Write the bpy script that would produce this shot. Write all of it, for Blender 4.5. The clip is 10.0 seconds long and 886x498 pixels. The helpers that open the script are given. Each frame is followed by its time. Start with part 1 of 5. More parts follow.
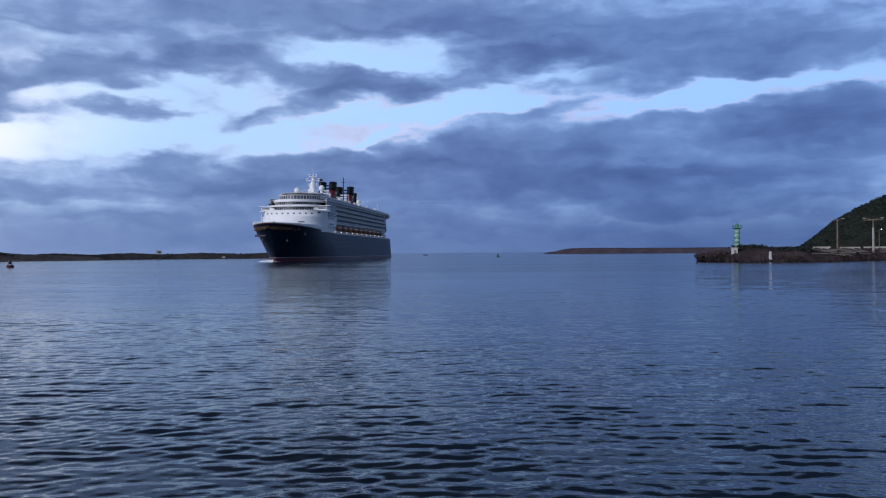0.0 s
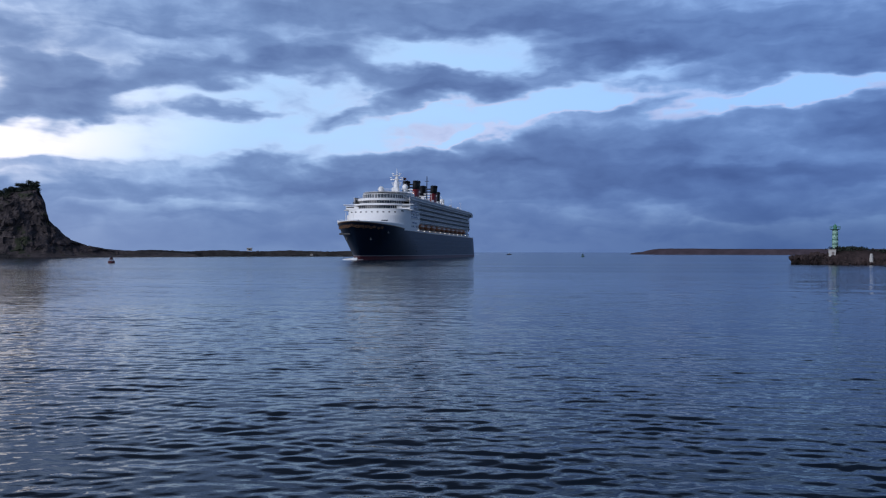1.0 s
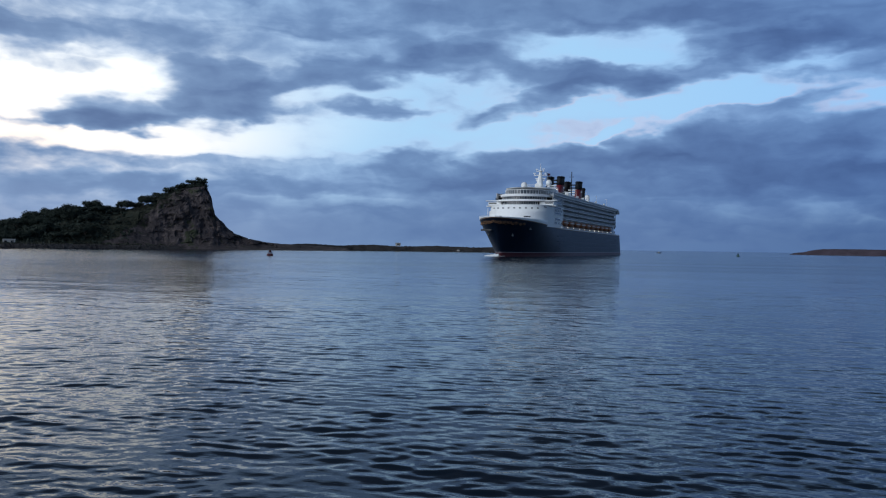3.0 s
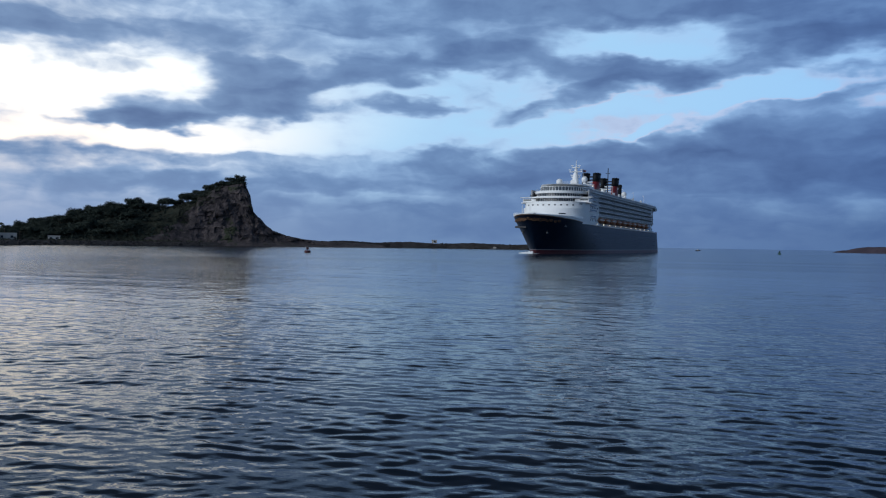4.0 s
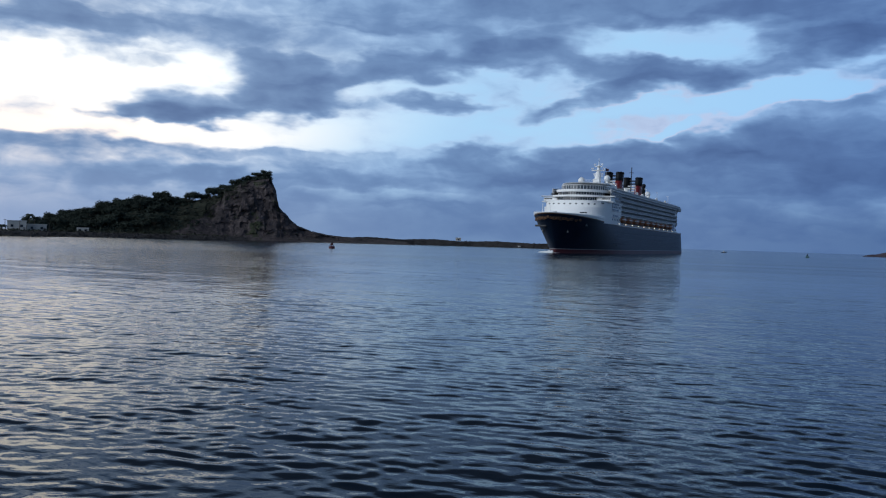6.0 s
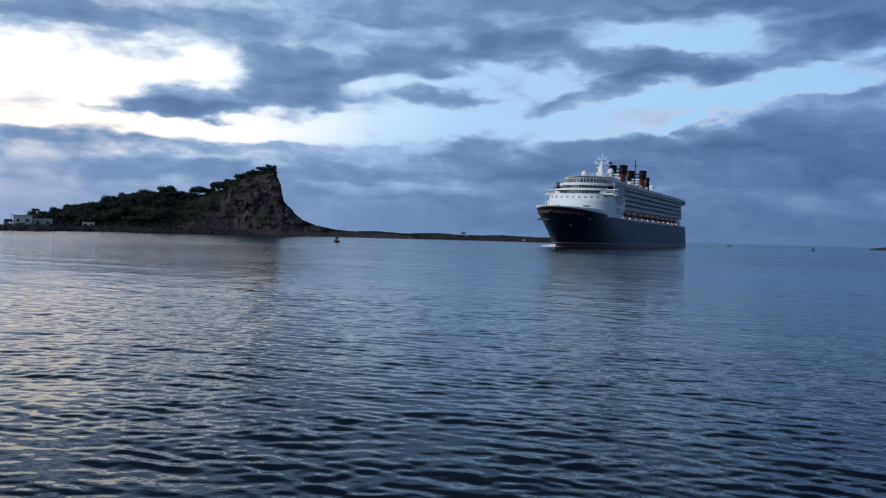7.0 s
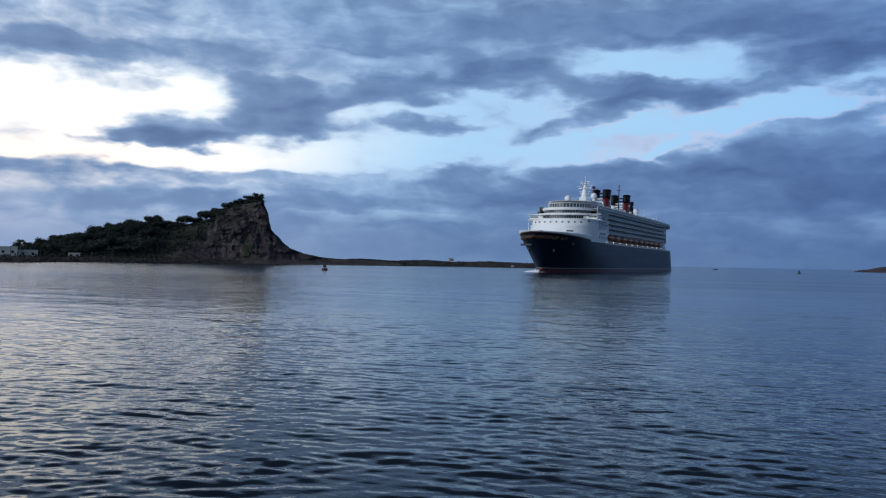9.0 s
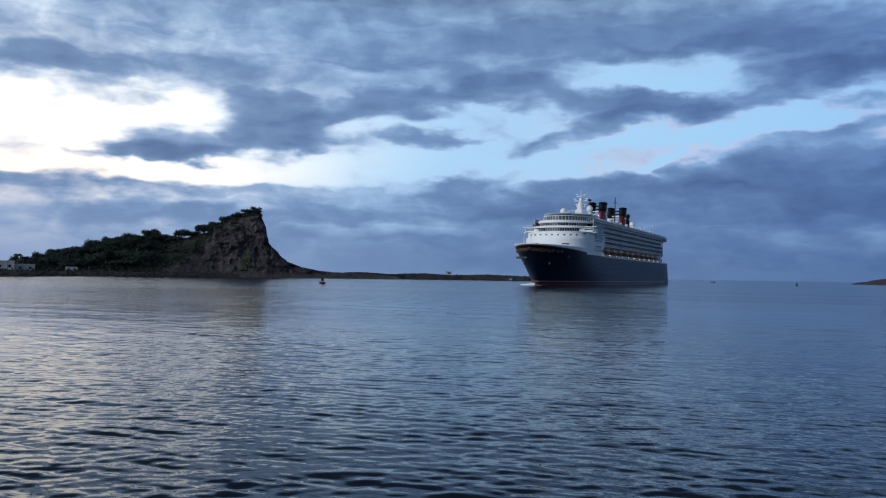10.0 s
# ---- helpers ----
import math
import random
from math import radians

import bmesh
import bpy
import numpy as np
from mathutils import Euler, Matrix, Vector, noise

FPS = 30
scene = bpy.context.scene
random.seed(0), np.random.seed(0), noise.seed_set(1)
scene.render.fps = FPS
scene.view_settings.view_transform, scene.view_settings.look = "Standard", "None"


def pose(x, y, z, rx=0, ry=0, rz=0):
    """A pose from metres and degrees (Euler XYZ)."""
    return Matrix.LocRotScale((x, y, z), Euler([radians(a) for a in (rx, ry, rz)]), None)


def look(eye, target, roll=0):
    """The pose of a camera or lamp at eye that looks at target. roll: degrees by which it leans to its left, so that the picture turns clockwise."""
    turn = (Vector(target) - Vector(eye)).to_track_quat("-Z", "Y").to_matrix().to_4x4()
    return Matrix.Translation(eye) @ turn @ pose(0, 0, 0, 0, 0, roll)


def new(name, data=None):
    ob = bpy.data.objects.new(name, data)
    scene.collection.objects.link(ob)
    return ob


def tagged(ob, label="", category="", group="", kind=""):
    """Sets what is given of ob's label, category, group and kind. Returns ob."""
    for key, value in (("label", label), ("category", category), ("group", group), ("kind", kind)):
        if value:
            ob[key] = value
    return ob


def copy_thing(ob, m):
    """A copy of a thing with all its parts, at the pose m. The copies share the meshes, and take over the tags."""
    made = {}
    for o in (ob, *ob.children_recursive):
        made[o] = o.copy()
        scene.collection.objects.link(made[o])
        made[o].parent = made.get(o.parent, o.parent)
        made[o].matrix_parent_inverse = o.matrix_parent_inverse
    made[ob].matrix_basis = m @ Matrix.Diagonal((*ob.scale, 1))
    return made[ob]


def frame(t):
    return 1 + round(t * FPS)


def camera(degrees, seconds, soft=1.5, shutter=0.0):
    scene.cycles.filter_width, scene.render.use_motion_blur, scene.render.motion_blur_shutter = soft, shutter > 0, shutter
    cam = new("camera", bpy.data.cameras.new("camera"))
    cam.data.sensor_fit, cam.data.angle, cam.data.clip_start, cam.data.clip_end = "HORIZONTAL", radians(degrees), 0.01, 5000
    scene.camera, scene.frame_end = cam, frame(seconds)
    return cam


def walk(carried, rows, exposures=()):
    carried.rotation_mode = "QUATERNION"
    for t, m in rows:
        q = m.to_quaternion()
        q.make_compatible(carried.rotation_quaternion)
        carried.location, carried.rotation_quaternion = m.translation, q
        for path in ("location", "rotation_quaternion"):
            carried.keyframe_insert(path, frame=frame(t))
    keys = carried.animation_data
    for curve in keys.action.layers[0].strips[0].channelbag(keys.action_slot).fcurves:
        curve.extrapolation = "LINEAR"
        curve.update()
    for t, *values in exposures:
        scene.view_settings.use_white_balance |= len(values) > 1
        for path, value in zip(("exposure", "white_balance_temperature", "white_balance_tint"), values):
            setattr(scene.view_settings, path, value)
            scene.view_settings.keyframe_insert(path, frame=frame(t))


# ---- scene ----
EYE = (0.0, 0.0, 4.2)


def aim(yaw, pitch, roll):
    """Camera pose from the bearing to the right, the tilt up and the lean to the left, in degrees."""
    a, p = radians(yaw), radians(pitch)
    way = Vector((math.sin(a) * math.cos(p), math.cos(a) * math.cos(p), math.sin(p)))
    return look(EYE, Vector(EYE) + way * 100, roll)


cam = camera(55.92, 10.0, soft=1.2)
walk(cam, [
    (0.0, aim(0.0, 0.216, -0.424)), (0.5, aim(-2.756, 0.208, -0.233)), (1.0, aim(-5.748, 0.179, 0.049)),
    (1.5, aim(-8.487, 0.137, 0.388)), (2.0, aim(-11.143, 0.07, 0.475)), (2.5, aim(-13.563, -0.009, 0.723)),
    (3.0, aim(-15.714, -0.137, 0.808)), (4.5, aim(-18.699, -0.397, 1.127)), (5.0, aim(-18.956, -0.339, 1.487)),
    (5.5, aim(-19.463, -0.339, 1.588)), (6.0, aim(-19.828, -0.568, 1.777)), (7.5, aim(-20.269, -1.05, 1.57)),
    (8.0, aim(-19.992, -0.637, 1.221)), (8.5, aim(-19.662, 0.148, 1.095)), (9.0, aim(-19.37, 0.86, 1.061)),
    (9.5, aim(-19.264, 1.373, 0.98)), (10.0, aim(-19.234, 1.775, 0.94))],
    exposures=[(0.0, 0.12, 6500, 21), (1.0, 0.08, 6500, 19), (2.2, 0.03, 6500, 11), (4.5, 0.0, 6500, 10), (10.0, 0.0, 6500, 10)])


# ---- sky and sun ----
class Nodes:
    """Short calls to lay out shader nodes."""

    def __init__(self, tree):
        self.tree = tree
        tree.nodes.clear()

    def add(self, kind, sockets=None, **settings):
        node = self.tree.nodes.new(kind)
        for key, value in settings.items():
            if key == "operation": node.operation = value
            elif key == "blend": node.blend_type = value
            elif key == "gradient": node.gradient_type = value
            elif key == "vector_type": node.vector_type = value
            elif key == "interpolation": node.interpolation_type = value
            elif key == "clamp": node.use_clamp = value
            elif key == "dimensions": node.noise_dimensions = value
            elif key == "noise_kind": node.noise_type = value
            elif key == "feature": node.feature = value
            elif key == "invert": node.invert = value
        for key, value in (sockets or {}).items():
            if isinstance(value, bpy.types.NodeSocket):
                self.tree.links.new(value, node.inputs[key])
            else:
                node.inputs[key].default_value = value
        return node

    def math(self, operation, a, b=0.0, clamp=False):
        return self.add("ShaderNodeMath", {0: a, 1: b}, operation=operation, clamp=clamp).outputs[0]

    def mix(self, fac, a, b, blend="MIX"):
        return self.add("ShaderNodeMixRGB", {0: fac, 1: a, 2: b}, blend=blend).outputs[0]

    def noise(self, vector, scale, detail=4.0, rough=0.55, distortion=0.0):
        return self.add("ShaderNodeTexNoise", {"Vector": vector, "Scale": scale, "Detail": detail, "Roughness": rough, "Distortion": distortion}).outputs[0]

    def ramp(self, fac, stops):
        node = self.add("ShaderNodeValToRGB", {0: fac})
        ramp = node.color_ramp
        while len(ramp.elements) < len(stops):
            ramp.elements.new(0.5)
        for e, (p, c) in zip(ramp.elements, stops):
            e.position, e.color = p, (*c, 1) if len(c) == 3 else c
        return node.outputs[0]

    def span(self, value, a, b, c=0.0, d=1.0, smooth=True):
        return self.add("ShaderNodeMapRange", {0: value, 1: a, 2: b, 3: c, 4: d}, interpolation="SMOOTHSTEP" if smooth else "LINEAR").outputs[0]


def build_sky():
    world = bpy.data.worlds.new("dusk_sky")
    scene.world = world
    world.use_nodes = True
    n = Nodes(world.node_tree)
    d = n.add("ShaderNodeTexCoord").outputs["Generated"]
    xyz = n.add("ShaderNodeSeparateXYZ", {0: d})
    az = n.math("MULTIPLY", n.math("ARCTAN2", xyz.outputs[0], xyz.outputs[1]), 180 / math.pi)
    el = n.math("MULTIPLY", n.math("ARCSINE", xyz.outputs[2]), 180 / math.pi)
    flat = n.add("ShaderNodeCombineXYZ", {0: az, 1: el, 2: 0.0}).outputs[0]
    # cloud edges are pushed about by broad and fine turbulence, stretched along the horizon
    stretched = n.add("ShaderNodeVectorMath", {0: flat, 1: (0.16, 0.42, 1.0)}, operation="MULTIPLY").outputs[0]
    turb = n.add("ShaderNodeTexNoise", {"Vector": stretched, "Scale": 1.9, "Detail": 3.5, "Roughness": 0.48})
    push = n.add("ShaderNodeVectorMath", {0: turb.outputs[1], 1: (0.5, 0.5, 0.5)}, operation="SUBTRACT").outputs[0]
    push = n.add("ShaderNodeVectorMath", {0: push, 1: (4.2, 2.4, 0.0)}, operation="MULTIPLY").outputs[0]
    warped = n.add("ShaderNodeVectorMath", {0: flat, 1: push}, operation="ADD").outputs[0]
    billow = n.add("ShaderNodeVectorMath", {0: flat, 1: (0.30, 0.52, 1.0)}, operation="MULTIPLY").outputs[0]
    fine = n.noise(billow, 1.15, 7.0, 0.50, 0.35)
    veil_co = n.add("ShaderNodeVectorMath", {0: warped, 1: (0.10, 0.62, 1.0)}, operation="MULTIPLY").outputs[0]
    veil = n.noise(veil_co, 1.0, 5.0, 0.5, 0.3)
    grand = n.math("ADD", n.math("MULTIPLY", fine, 0.66), n.math("MULTIPLY_ADD", veil, 0.42))
    grand.node.inputs[1].links[0].from_node.inputs[2].default_value = -0.155

    def cloud(u, v, a, b, tilt, weight):
        """A mass of cloud (weight above zero) or a break in it (below), by bearing, height, half widths and slant in degrees."""
        nonlocal grand
        m = n.add("ShaderNodeMapping", {"Vector": warped, "Location": (u, v, 0), "Rotation": (0, 0, radians(tilt)), "Scale": (a, b, 1)}, vector_type="TEXTURE")
        g = n.add("ShaderNodeTexGradient", {0: m.outputs[0]}, gradient="SPHERICAL").outputs[1]
        g = n.math("SMOOTH_MIN", n.math("MULTIPLY", g, 2.0), 1.0)
        step = n.math("MULTIPLY_ADD", g, weight)
        n.tree.links.new(grand, step.node.inputs[2])
        grand = step

    # masses of cloud and the breaks between them
    cloud(-31.2, 17.6, 50.6, 7.31, 0, 0.19)
    cloud(-45.0, 12.3, 7.3, 1.58, -3, 0.23)
    cloud(-34.1, 13.0, 11.3, 1.13, -2, 0.14)
    cloud(-17.8, 13.9, 12.4, 3.94, 0, 0.14)
    cloud(-14.6, 12.6, 5.1, 1.58, -6, 0.21)
    cloud(-30.7, 10.0, 5.0, 2.48, -4, 0.55)
    cloud(-37.2, 8.4, 5.6, 1.69, 2, 0.53)
    cloud(-38.8, 7.5, 3.1, 0.84, 0, 0.22)
    cloud(-22.7, 11.4, 6.2, 1.24, 6, 0.30)
    cloud(-25.8, 12.7, 9.0, 0.79, 4, -0.11)
    cloud(-27.3, 9.1, 3.4, 1.01, 10, 0.14)
    cloud(-41.7, 7.1, 2.4, 0.51, 0, 0.23)
    cloud(-39.4, 10.9, 3.4, 0.51, -5, 0.18)
    cloud(-20.2, 9.1, 4.4, 0.96, -5, 0.40)
    cloud(-11.1, 9.4, 5.9, 1.07, 14, 0.48)
    cloud(-5.8, 11.3, 7.0, 1.46, -6, 0.53)
    cloud(2.4, 11.6, 7.3, 0.96, 8, 0.28)
    cloud(1.6, 14.7, 18.6, 2.36, -6, 0.28)
    cloud(5.5, 13.0, 6.2, 1.24, 0, 0.26)
    cloud(4.7, 7.1, 10.1, 3.09, 8, 0.35)
    cloud(-5.1, 5.9, 12.9, 1.58, 9, 0.26)
    cloud(-11.8, 5.3, 8.4, 1.35, 8, 0.25)
    cloud(-17.2, 6.3, 4.1, 1.13, 15, 0.25)
    cloud(2.5, 5.3, 14.1, 2.25, 0, 0.26)
    cloud(-44.3, 5.4, 6.5, 0.79, 0, 0.15)
    cloud(-37.5, 5.5, 5.9, 0.62, 0, 0.13)
    cloud(-28.7, 5.5, 12.9, 0.79, 4, 0.13)
    cloud(-22.6, 4.5, 13.5, 1.13, 3, 0.23)
    cloud(-8.0, 3.6, 15.8, 1.80, 0, 0.30)
    cloud(-31.0, 3.7, 16.9, 1.24, 0, 0.11)
    cloud(-39.9, 3.2, 15.2, 1.58, 0, 0.14)
    cloud(-15.6, 1.8, 33.8, 1.41, 0, 0.21)
    cloud(11.2, 14.2, 18.6, 3.26, -4, 0.23)
    cloud(16.6, 11.7, 12.4, 1.35, 5, 0.26)
    cloud(21.6, 13.3, 11.3, 3.94, 0, 0.18)
    cloud(18.2, 6.8, 16.9, 3.49, 5, 0.37)
    cloud(14.8, 4.0, 15.8, 2.25, 0, 0.37)
    cloud(13.5, 2.6, 3.1, 0.96, 0, 0.26)
    cloud(22.8, 8.3, 6.2, 2.03, 8, 0.21)
    cloud(-43.4, 10.0, 14.6, 2.36, 0, -0.28)
    cloud(-39.6, 6.4, 13.5, 0.90, 0, -0.25)
    cloud(-21.5, 7.4, 16.3, 1.46, 3, -0.28)
    cloud(-21.2, 10.3, 11.3, 1.13, 6, -0.12)
    cloud(-25.4, 9.8, 3.4, 0.79, 10, -0.16)
    cloud(-3.7, 13.5, 9.0, 1.69, 0, -0.39)
    cloud(-45.6, 8.0, 6.8, 1.13, 0, -0.16)
    cloud(-4.5, 9.7, 13.5, 1.35, 4, -0.27)
    cloud(-16.5, 10.6, 5.6, 1.24, 0, -0.09)
    cloud(3.7, 10.0, 8.4, 0.79, 5, -0.20)
    cloud(-41.6, 4.1, 15.2, 1.13, 0, 0.12)
    cloud(-36.6, 4.6, 2.8, 0.28, 0, -0.09)
    cloud(-30.1, 5.9, 3.4, 0.34, 0, -0.17)
    cloud(-23.7, 3.0, 8.4, 0.51, 0, -0.11)
    cloud(-43.3, 4.0, 6.8, 0.68, 0, -0.02)
    cloud(-4.8, 7.6, 2.5, 0.56, 20, -0.23)
    cloud(18.3, 10.0, 15.2, 0.90, 6, -0.31)
    cloud(7.9, 12.0, 4.5, 0.90, 0, -0.22)
    cloud(0.6, 4.5, 2.3, 0.45, 0, -0.09)
    cloud(27.0, 7.0, 9.0, 4.00, 4, 0.26)
    low = n.math("MULTIPLY", n.span(el, 0.0, 3.0, 0.05, 0.0), n.span(az, -30.0, 10.0, 1.0, 0.0))
    grand = n.math("SUBTRACT", grand, low)
    # colours
    glow_m = n.add("ShaderNodeMapping", {"Vector": flat, "Location": (-50, 10, 0), "Scale": (34, 11, 1)}, vector_type="TEXTURE")
    glow = n.add("ShaderNodeTexGradient", {0: glow_m.outputs[0]}, gradient="SPHERICAL").outputs[1]
    sky = n.tree.nodes.new("ShaderNodeTexSky")
    sky.sky_type, sky.sun_disc, sky.sun_elevation, sky.sun_rotation = "NISHITA", False, radians(3.0), radians(-62)
    air = n.mix(1.0, sky.outputs[0], (0.014, 0.014, 0.014, 1), "MULTIPLY")
    clear = n.mix(n.span(glow, 0.0, 0.8), (0.37, 0.63, 0.91, 1), (1.24, 1.23, 1.15, 1))
    warm = n.math("MULTIPLY", n.span(glow, 0.1, 0.8), n.span(el, 6.0, 9.0, 1.0, 0.0))
    clear = n.mix(n.math("MULTIPLY", warm, 0.9), clear, (1.38, 1.12, 0.90, 1))
    clear = n.mix(1.0, clear, air, "ADD")
    shade = n.math("ADD", n.span(grand, 0.28, 1.42, smooth=False), n.math("MULTIPLY", n.math("SUBTRACT", veil, 0.5), 0.42))
    grey = n.ramp(shade, [(0.0, (0.42, 0.60, 0.87)), (0.16, (0.262, 0.415, 0.67)), (0.40, (0.160, 0.275, 0.495)), (0.66, (0.108, 0.192, 0.385)), (1.0, (0.070, 0.128, 0.285))])
    rim = n.mix(n.span(glow, 0.0, 0.7), grey, (1.2, 1.08, 1.0, 1), "MULTIPLY")
    colour = n.mix(n.span(grand, 0.04, 0.68), clear, rim)
    # a little late pink on the sunward edges
    edge = n.math("MULTIPLY", n.span(grand, 0.24, 0.36), n.span(grand, 0.38, 0.52, 1.0, 0.0))
    edge = n.math("MULTIPLY", n.math("MULTIPLY", edge, n.span(el, 4.0, 6.5)), n.span(el, 9.5, 12.0, 0.4, 0.0))
    edge = n.math("MULTIPLY", edge, n.span(az, -14.0, -6.0, 0.1, 0.7))
    colour = n.mix(edge, colour, (0.74, 0.60, 0.70, 1))
    # added dark sky, mostly out of view, to darken the near water's reflection
    colour = n.mix(n.span(el, 15.5, 23.0, 0.0, 0.95), colour, (0.032, 0.043, 0.074, 1))
    # haze at the horizon
    mist = n.ramp(n.span(az, -45.0, 15.0, smooth=False), [(0.0, (0.25, 0.345, 0.55)), (0.42, (0.115, 0.20, 0.395)), (0.78, (0.075, 0.14, 0.31)), (1.0, (0.052, 0.102, 0.24))])
    colour = n.mix(n.span(el, 0.6, 5.6, 0.86, 0.0), colour, mist)
    # away from the sunset the light turns bluer
    tint = n.mix(n.span(az, -14.0, 20.0), (1.0, 1.0, 1.0, 1), (0.78, 0.88, 1.0, 1))
    colour = n.mix(1.0, colour, tint, "MULTIPLY")
    back = n.add("ShaderNodeBackground", {0: colour, 1: 1.0})
    out = n.add("ShaderNodeOutputWorld", {0: back.outputs[0]})


build_sky()
sun = new("sun", bpy.data.lights.new("sun", "SUN"))
sun.data.energy, sun.data.angle, sun.data.color = 2.1, radians(60), (0.88, 0.94, 1.0)
sun.matrix_world = look((-50, -55, 34), (0, 0, 0))


# ---- materials ----
def material(name, colour, rough=0.6, metal=0.0, vary=0.25, scale=1.0, bump=0.0, second=None, emission=None, spec=0.5):
    """A surface with variation at two scales and a fine relief."""
    m = bpy.data.materials.new(name)
    m.use_nodes = True
    n = Nodes(m.node_tree)
    co = n.add("ShaderNodeTexCoord").outputs["Object"]
    broad = n.noise(co, 0.12 * scale, 5.0, 0.6)
    grain = n.noise(co, 1.7 * scale, 6.0, 0.65)
    other = second or tuple(c * (1 - vary) for c in colour)
    both = n.math("ADD", n.math("MULTIPLY", broad, 0.6), n.math("MULTIPLY", grain, 0.4))
    base = n.mix(n.span(both, 0.36, 0.64), (*other, 1), (*colour, 1))
    sockets = {"Base Color": base, "Roughness": n.span(grain, 0.2, 0.8, rough * 0.85, min(1.0, rough * 1.15)), "Metallic": metal, "Specular IOR Level": spec}
    if bump:
        b = n.add("ShaderNodeBump", {"Height": grain, "Strength": 0.6, "Distance": bump})
        sockets["Normal"] = b.outputs[0]
    if emission:
        sockets["Emission Color"], sockets["Emission Strength"] = (*emission[:3], 1), emission[3]
    p = n.add("ShaderNodeBsdfPrincipled", sockets)
    n.add("ShaderNodeOutputMaterial", {0: p.outputs[0]})
    return m


def water_material():
    m = bpy.data.materials.new("harbour_water")
    m.use_nodes = True
    n = Nodes(m.node_tree)
    co = n.add("ShaderNodeTexCoord").outputs["Object"]
    long = n.add("ShaderNodeVectorMath", {0: co, 1: (0.5, 1.0, 1.0)}, operation="MULTIPLY").outputs[0]
    fine = n.noise(long, 2.4, 3.0, 0.55)
    mid = n.noise(long, 0.30, 3.0, 0.5)
    small = n.noise(long, 0.95, 3.0, 0.55)
    gust = n.noise(long, 0.011, 3.0, 0.5)
    # out on the harbour the small chop is finer than the mesh: it shows as a broader gloss
    out = n.add("ShaderNodeVectorMath", {0: co}, operation="LENGTH").outputs["Value"]
    ripple = n.math("ADD", n.math("MULTIPLY", fine, 0.06), n.math("MULTIPLY", small, 0.06))
    ripple = n.math("MULTIPLY", ripple, n.span(out, 26.0, 100.0, 0.55, 1.1))
    chop = n.math("MULTIPLY", n.math("MULTIPLY", mid, 0.16), n.span(out, 34.0, 130.0, 0.10, 1.0))
    height = n.math("MULTIPLY", n.math("ADD", ripple, chop), n.span(gust, 0.35, 0.65, 0.4, 1.2))
    swell = n.noise(n.add("ShaderNodeVectorMath", {0: co, 1: (0.22, 1.0, 1.0)}, operation="MULTIPLY").outputs[0], 0.13, 3.0, 0.55)
    height = n.math("ADD", height, n.math("MULTIPLY", swell, 0.15))
    b = n.add("ShaderNodeBump", {"Height": height, "Strength": 0.75, "Distance": 1.0})
    lanes = n.noise(n.add("ShaderNodeVectorMath", {0: co, 1: (0.12, 1.0, 1.0)}, operation="MULTIPLY").outputs[0], 0.035, 4.0, 0.6)
    gloss = n.math("MULTIPLY", n.span(out, 75.0, 210.0, 0.003, 0.14), n.span(lanes, 0.38, 0.62, 0.75, 1.15))
    p = n.add("ShaderNodeBsdfPrincipled", {"Base Color": (0.001, 0.006, 0.014, 1), "Roughness": gloss, "IOR": 1.333, "Specular IOR Level": 0.34, "Normal": b.outputs[0]})
    n.add("ShaderNodeOutputMaterial", {0: p.outputs[0]})
    return m


M_WATER = water_material()
M_SCRUB = material("hill_scrub", (0.034, 0.038, 0.026), 0.95, vary=0.5, scale=1.0, bump=0.8, spec=0.2)
M_STONE = material("jetty_stone", (0.062, 0.044, 0.044), 0.95, vary=0.85, scale=1.1, bump=0.25, spec=0.2)
M_NAVY = material("navy_hull_paint", (0.006, 0.014, 0.032), 0.42, vary=0.4, scale=0.6, spec=0.22)
M_WHITE = material("white_ship_paint", (0.8, 0.8, 0.79), 0.45, vary=0.08, scale=0.6)
M_BOOT = material("red_boot_paint", (0.10, 0.016, 0.022), 0.5, vary=0.3, scale=1.0)


# ---- mesh helpers ----
def mesh_from(name, verts, faces, mats, smooth=False):
    me = bpy.data.meshes.new(name)
    me.from_pydata([tuple(v) for v in verts], [], [tuple(f) for f in faces])
    for m in (mats if isinstance(mats, (list, tuple)) else [mats]):
        me.materials.append(m)
    if smooth:
        me.polygons.foreach_set("use_smooth", [True] * len(me.polygons))
    me.update()
    return me


def part(name, bm, mat, parent, label="", smooth=False):
    """Links a bmesh, or a ready mesh, as one mesh object under its thing."""
    if isinstance(bm, bmesh.types.BMesh):
        me = bpy.data.meshes.new(name)
        bmesh.ops.recalc_face_normals(bm, faces=bm.faces)
        bm.to_mesh(me)
        bm.free()
        me.materials.append(mat)
        if smooth:
            me.polygons.foreach_set("use_smooth", [True] * len(me.polygons))
    else:
        me = bm
    ob = new(name, me)
    ob.parent = parent
    return tagged(ob, label) if label else ob


def bearing(az, dist, z=0.0):
    a = radians(az)
    return Vector((math.sin(a) * dist, math.cos(a) * dist, z))


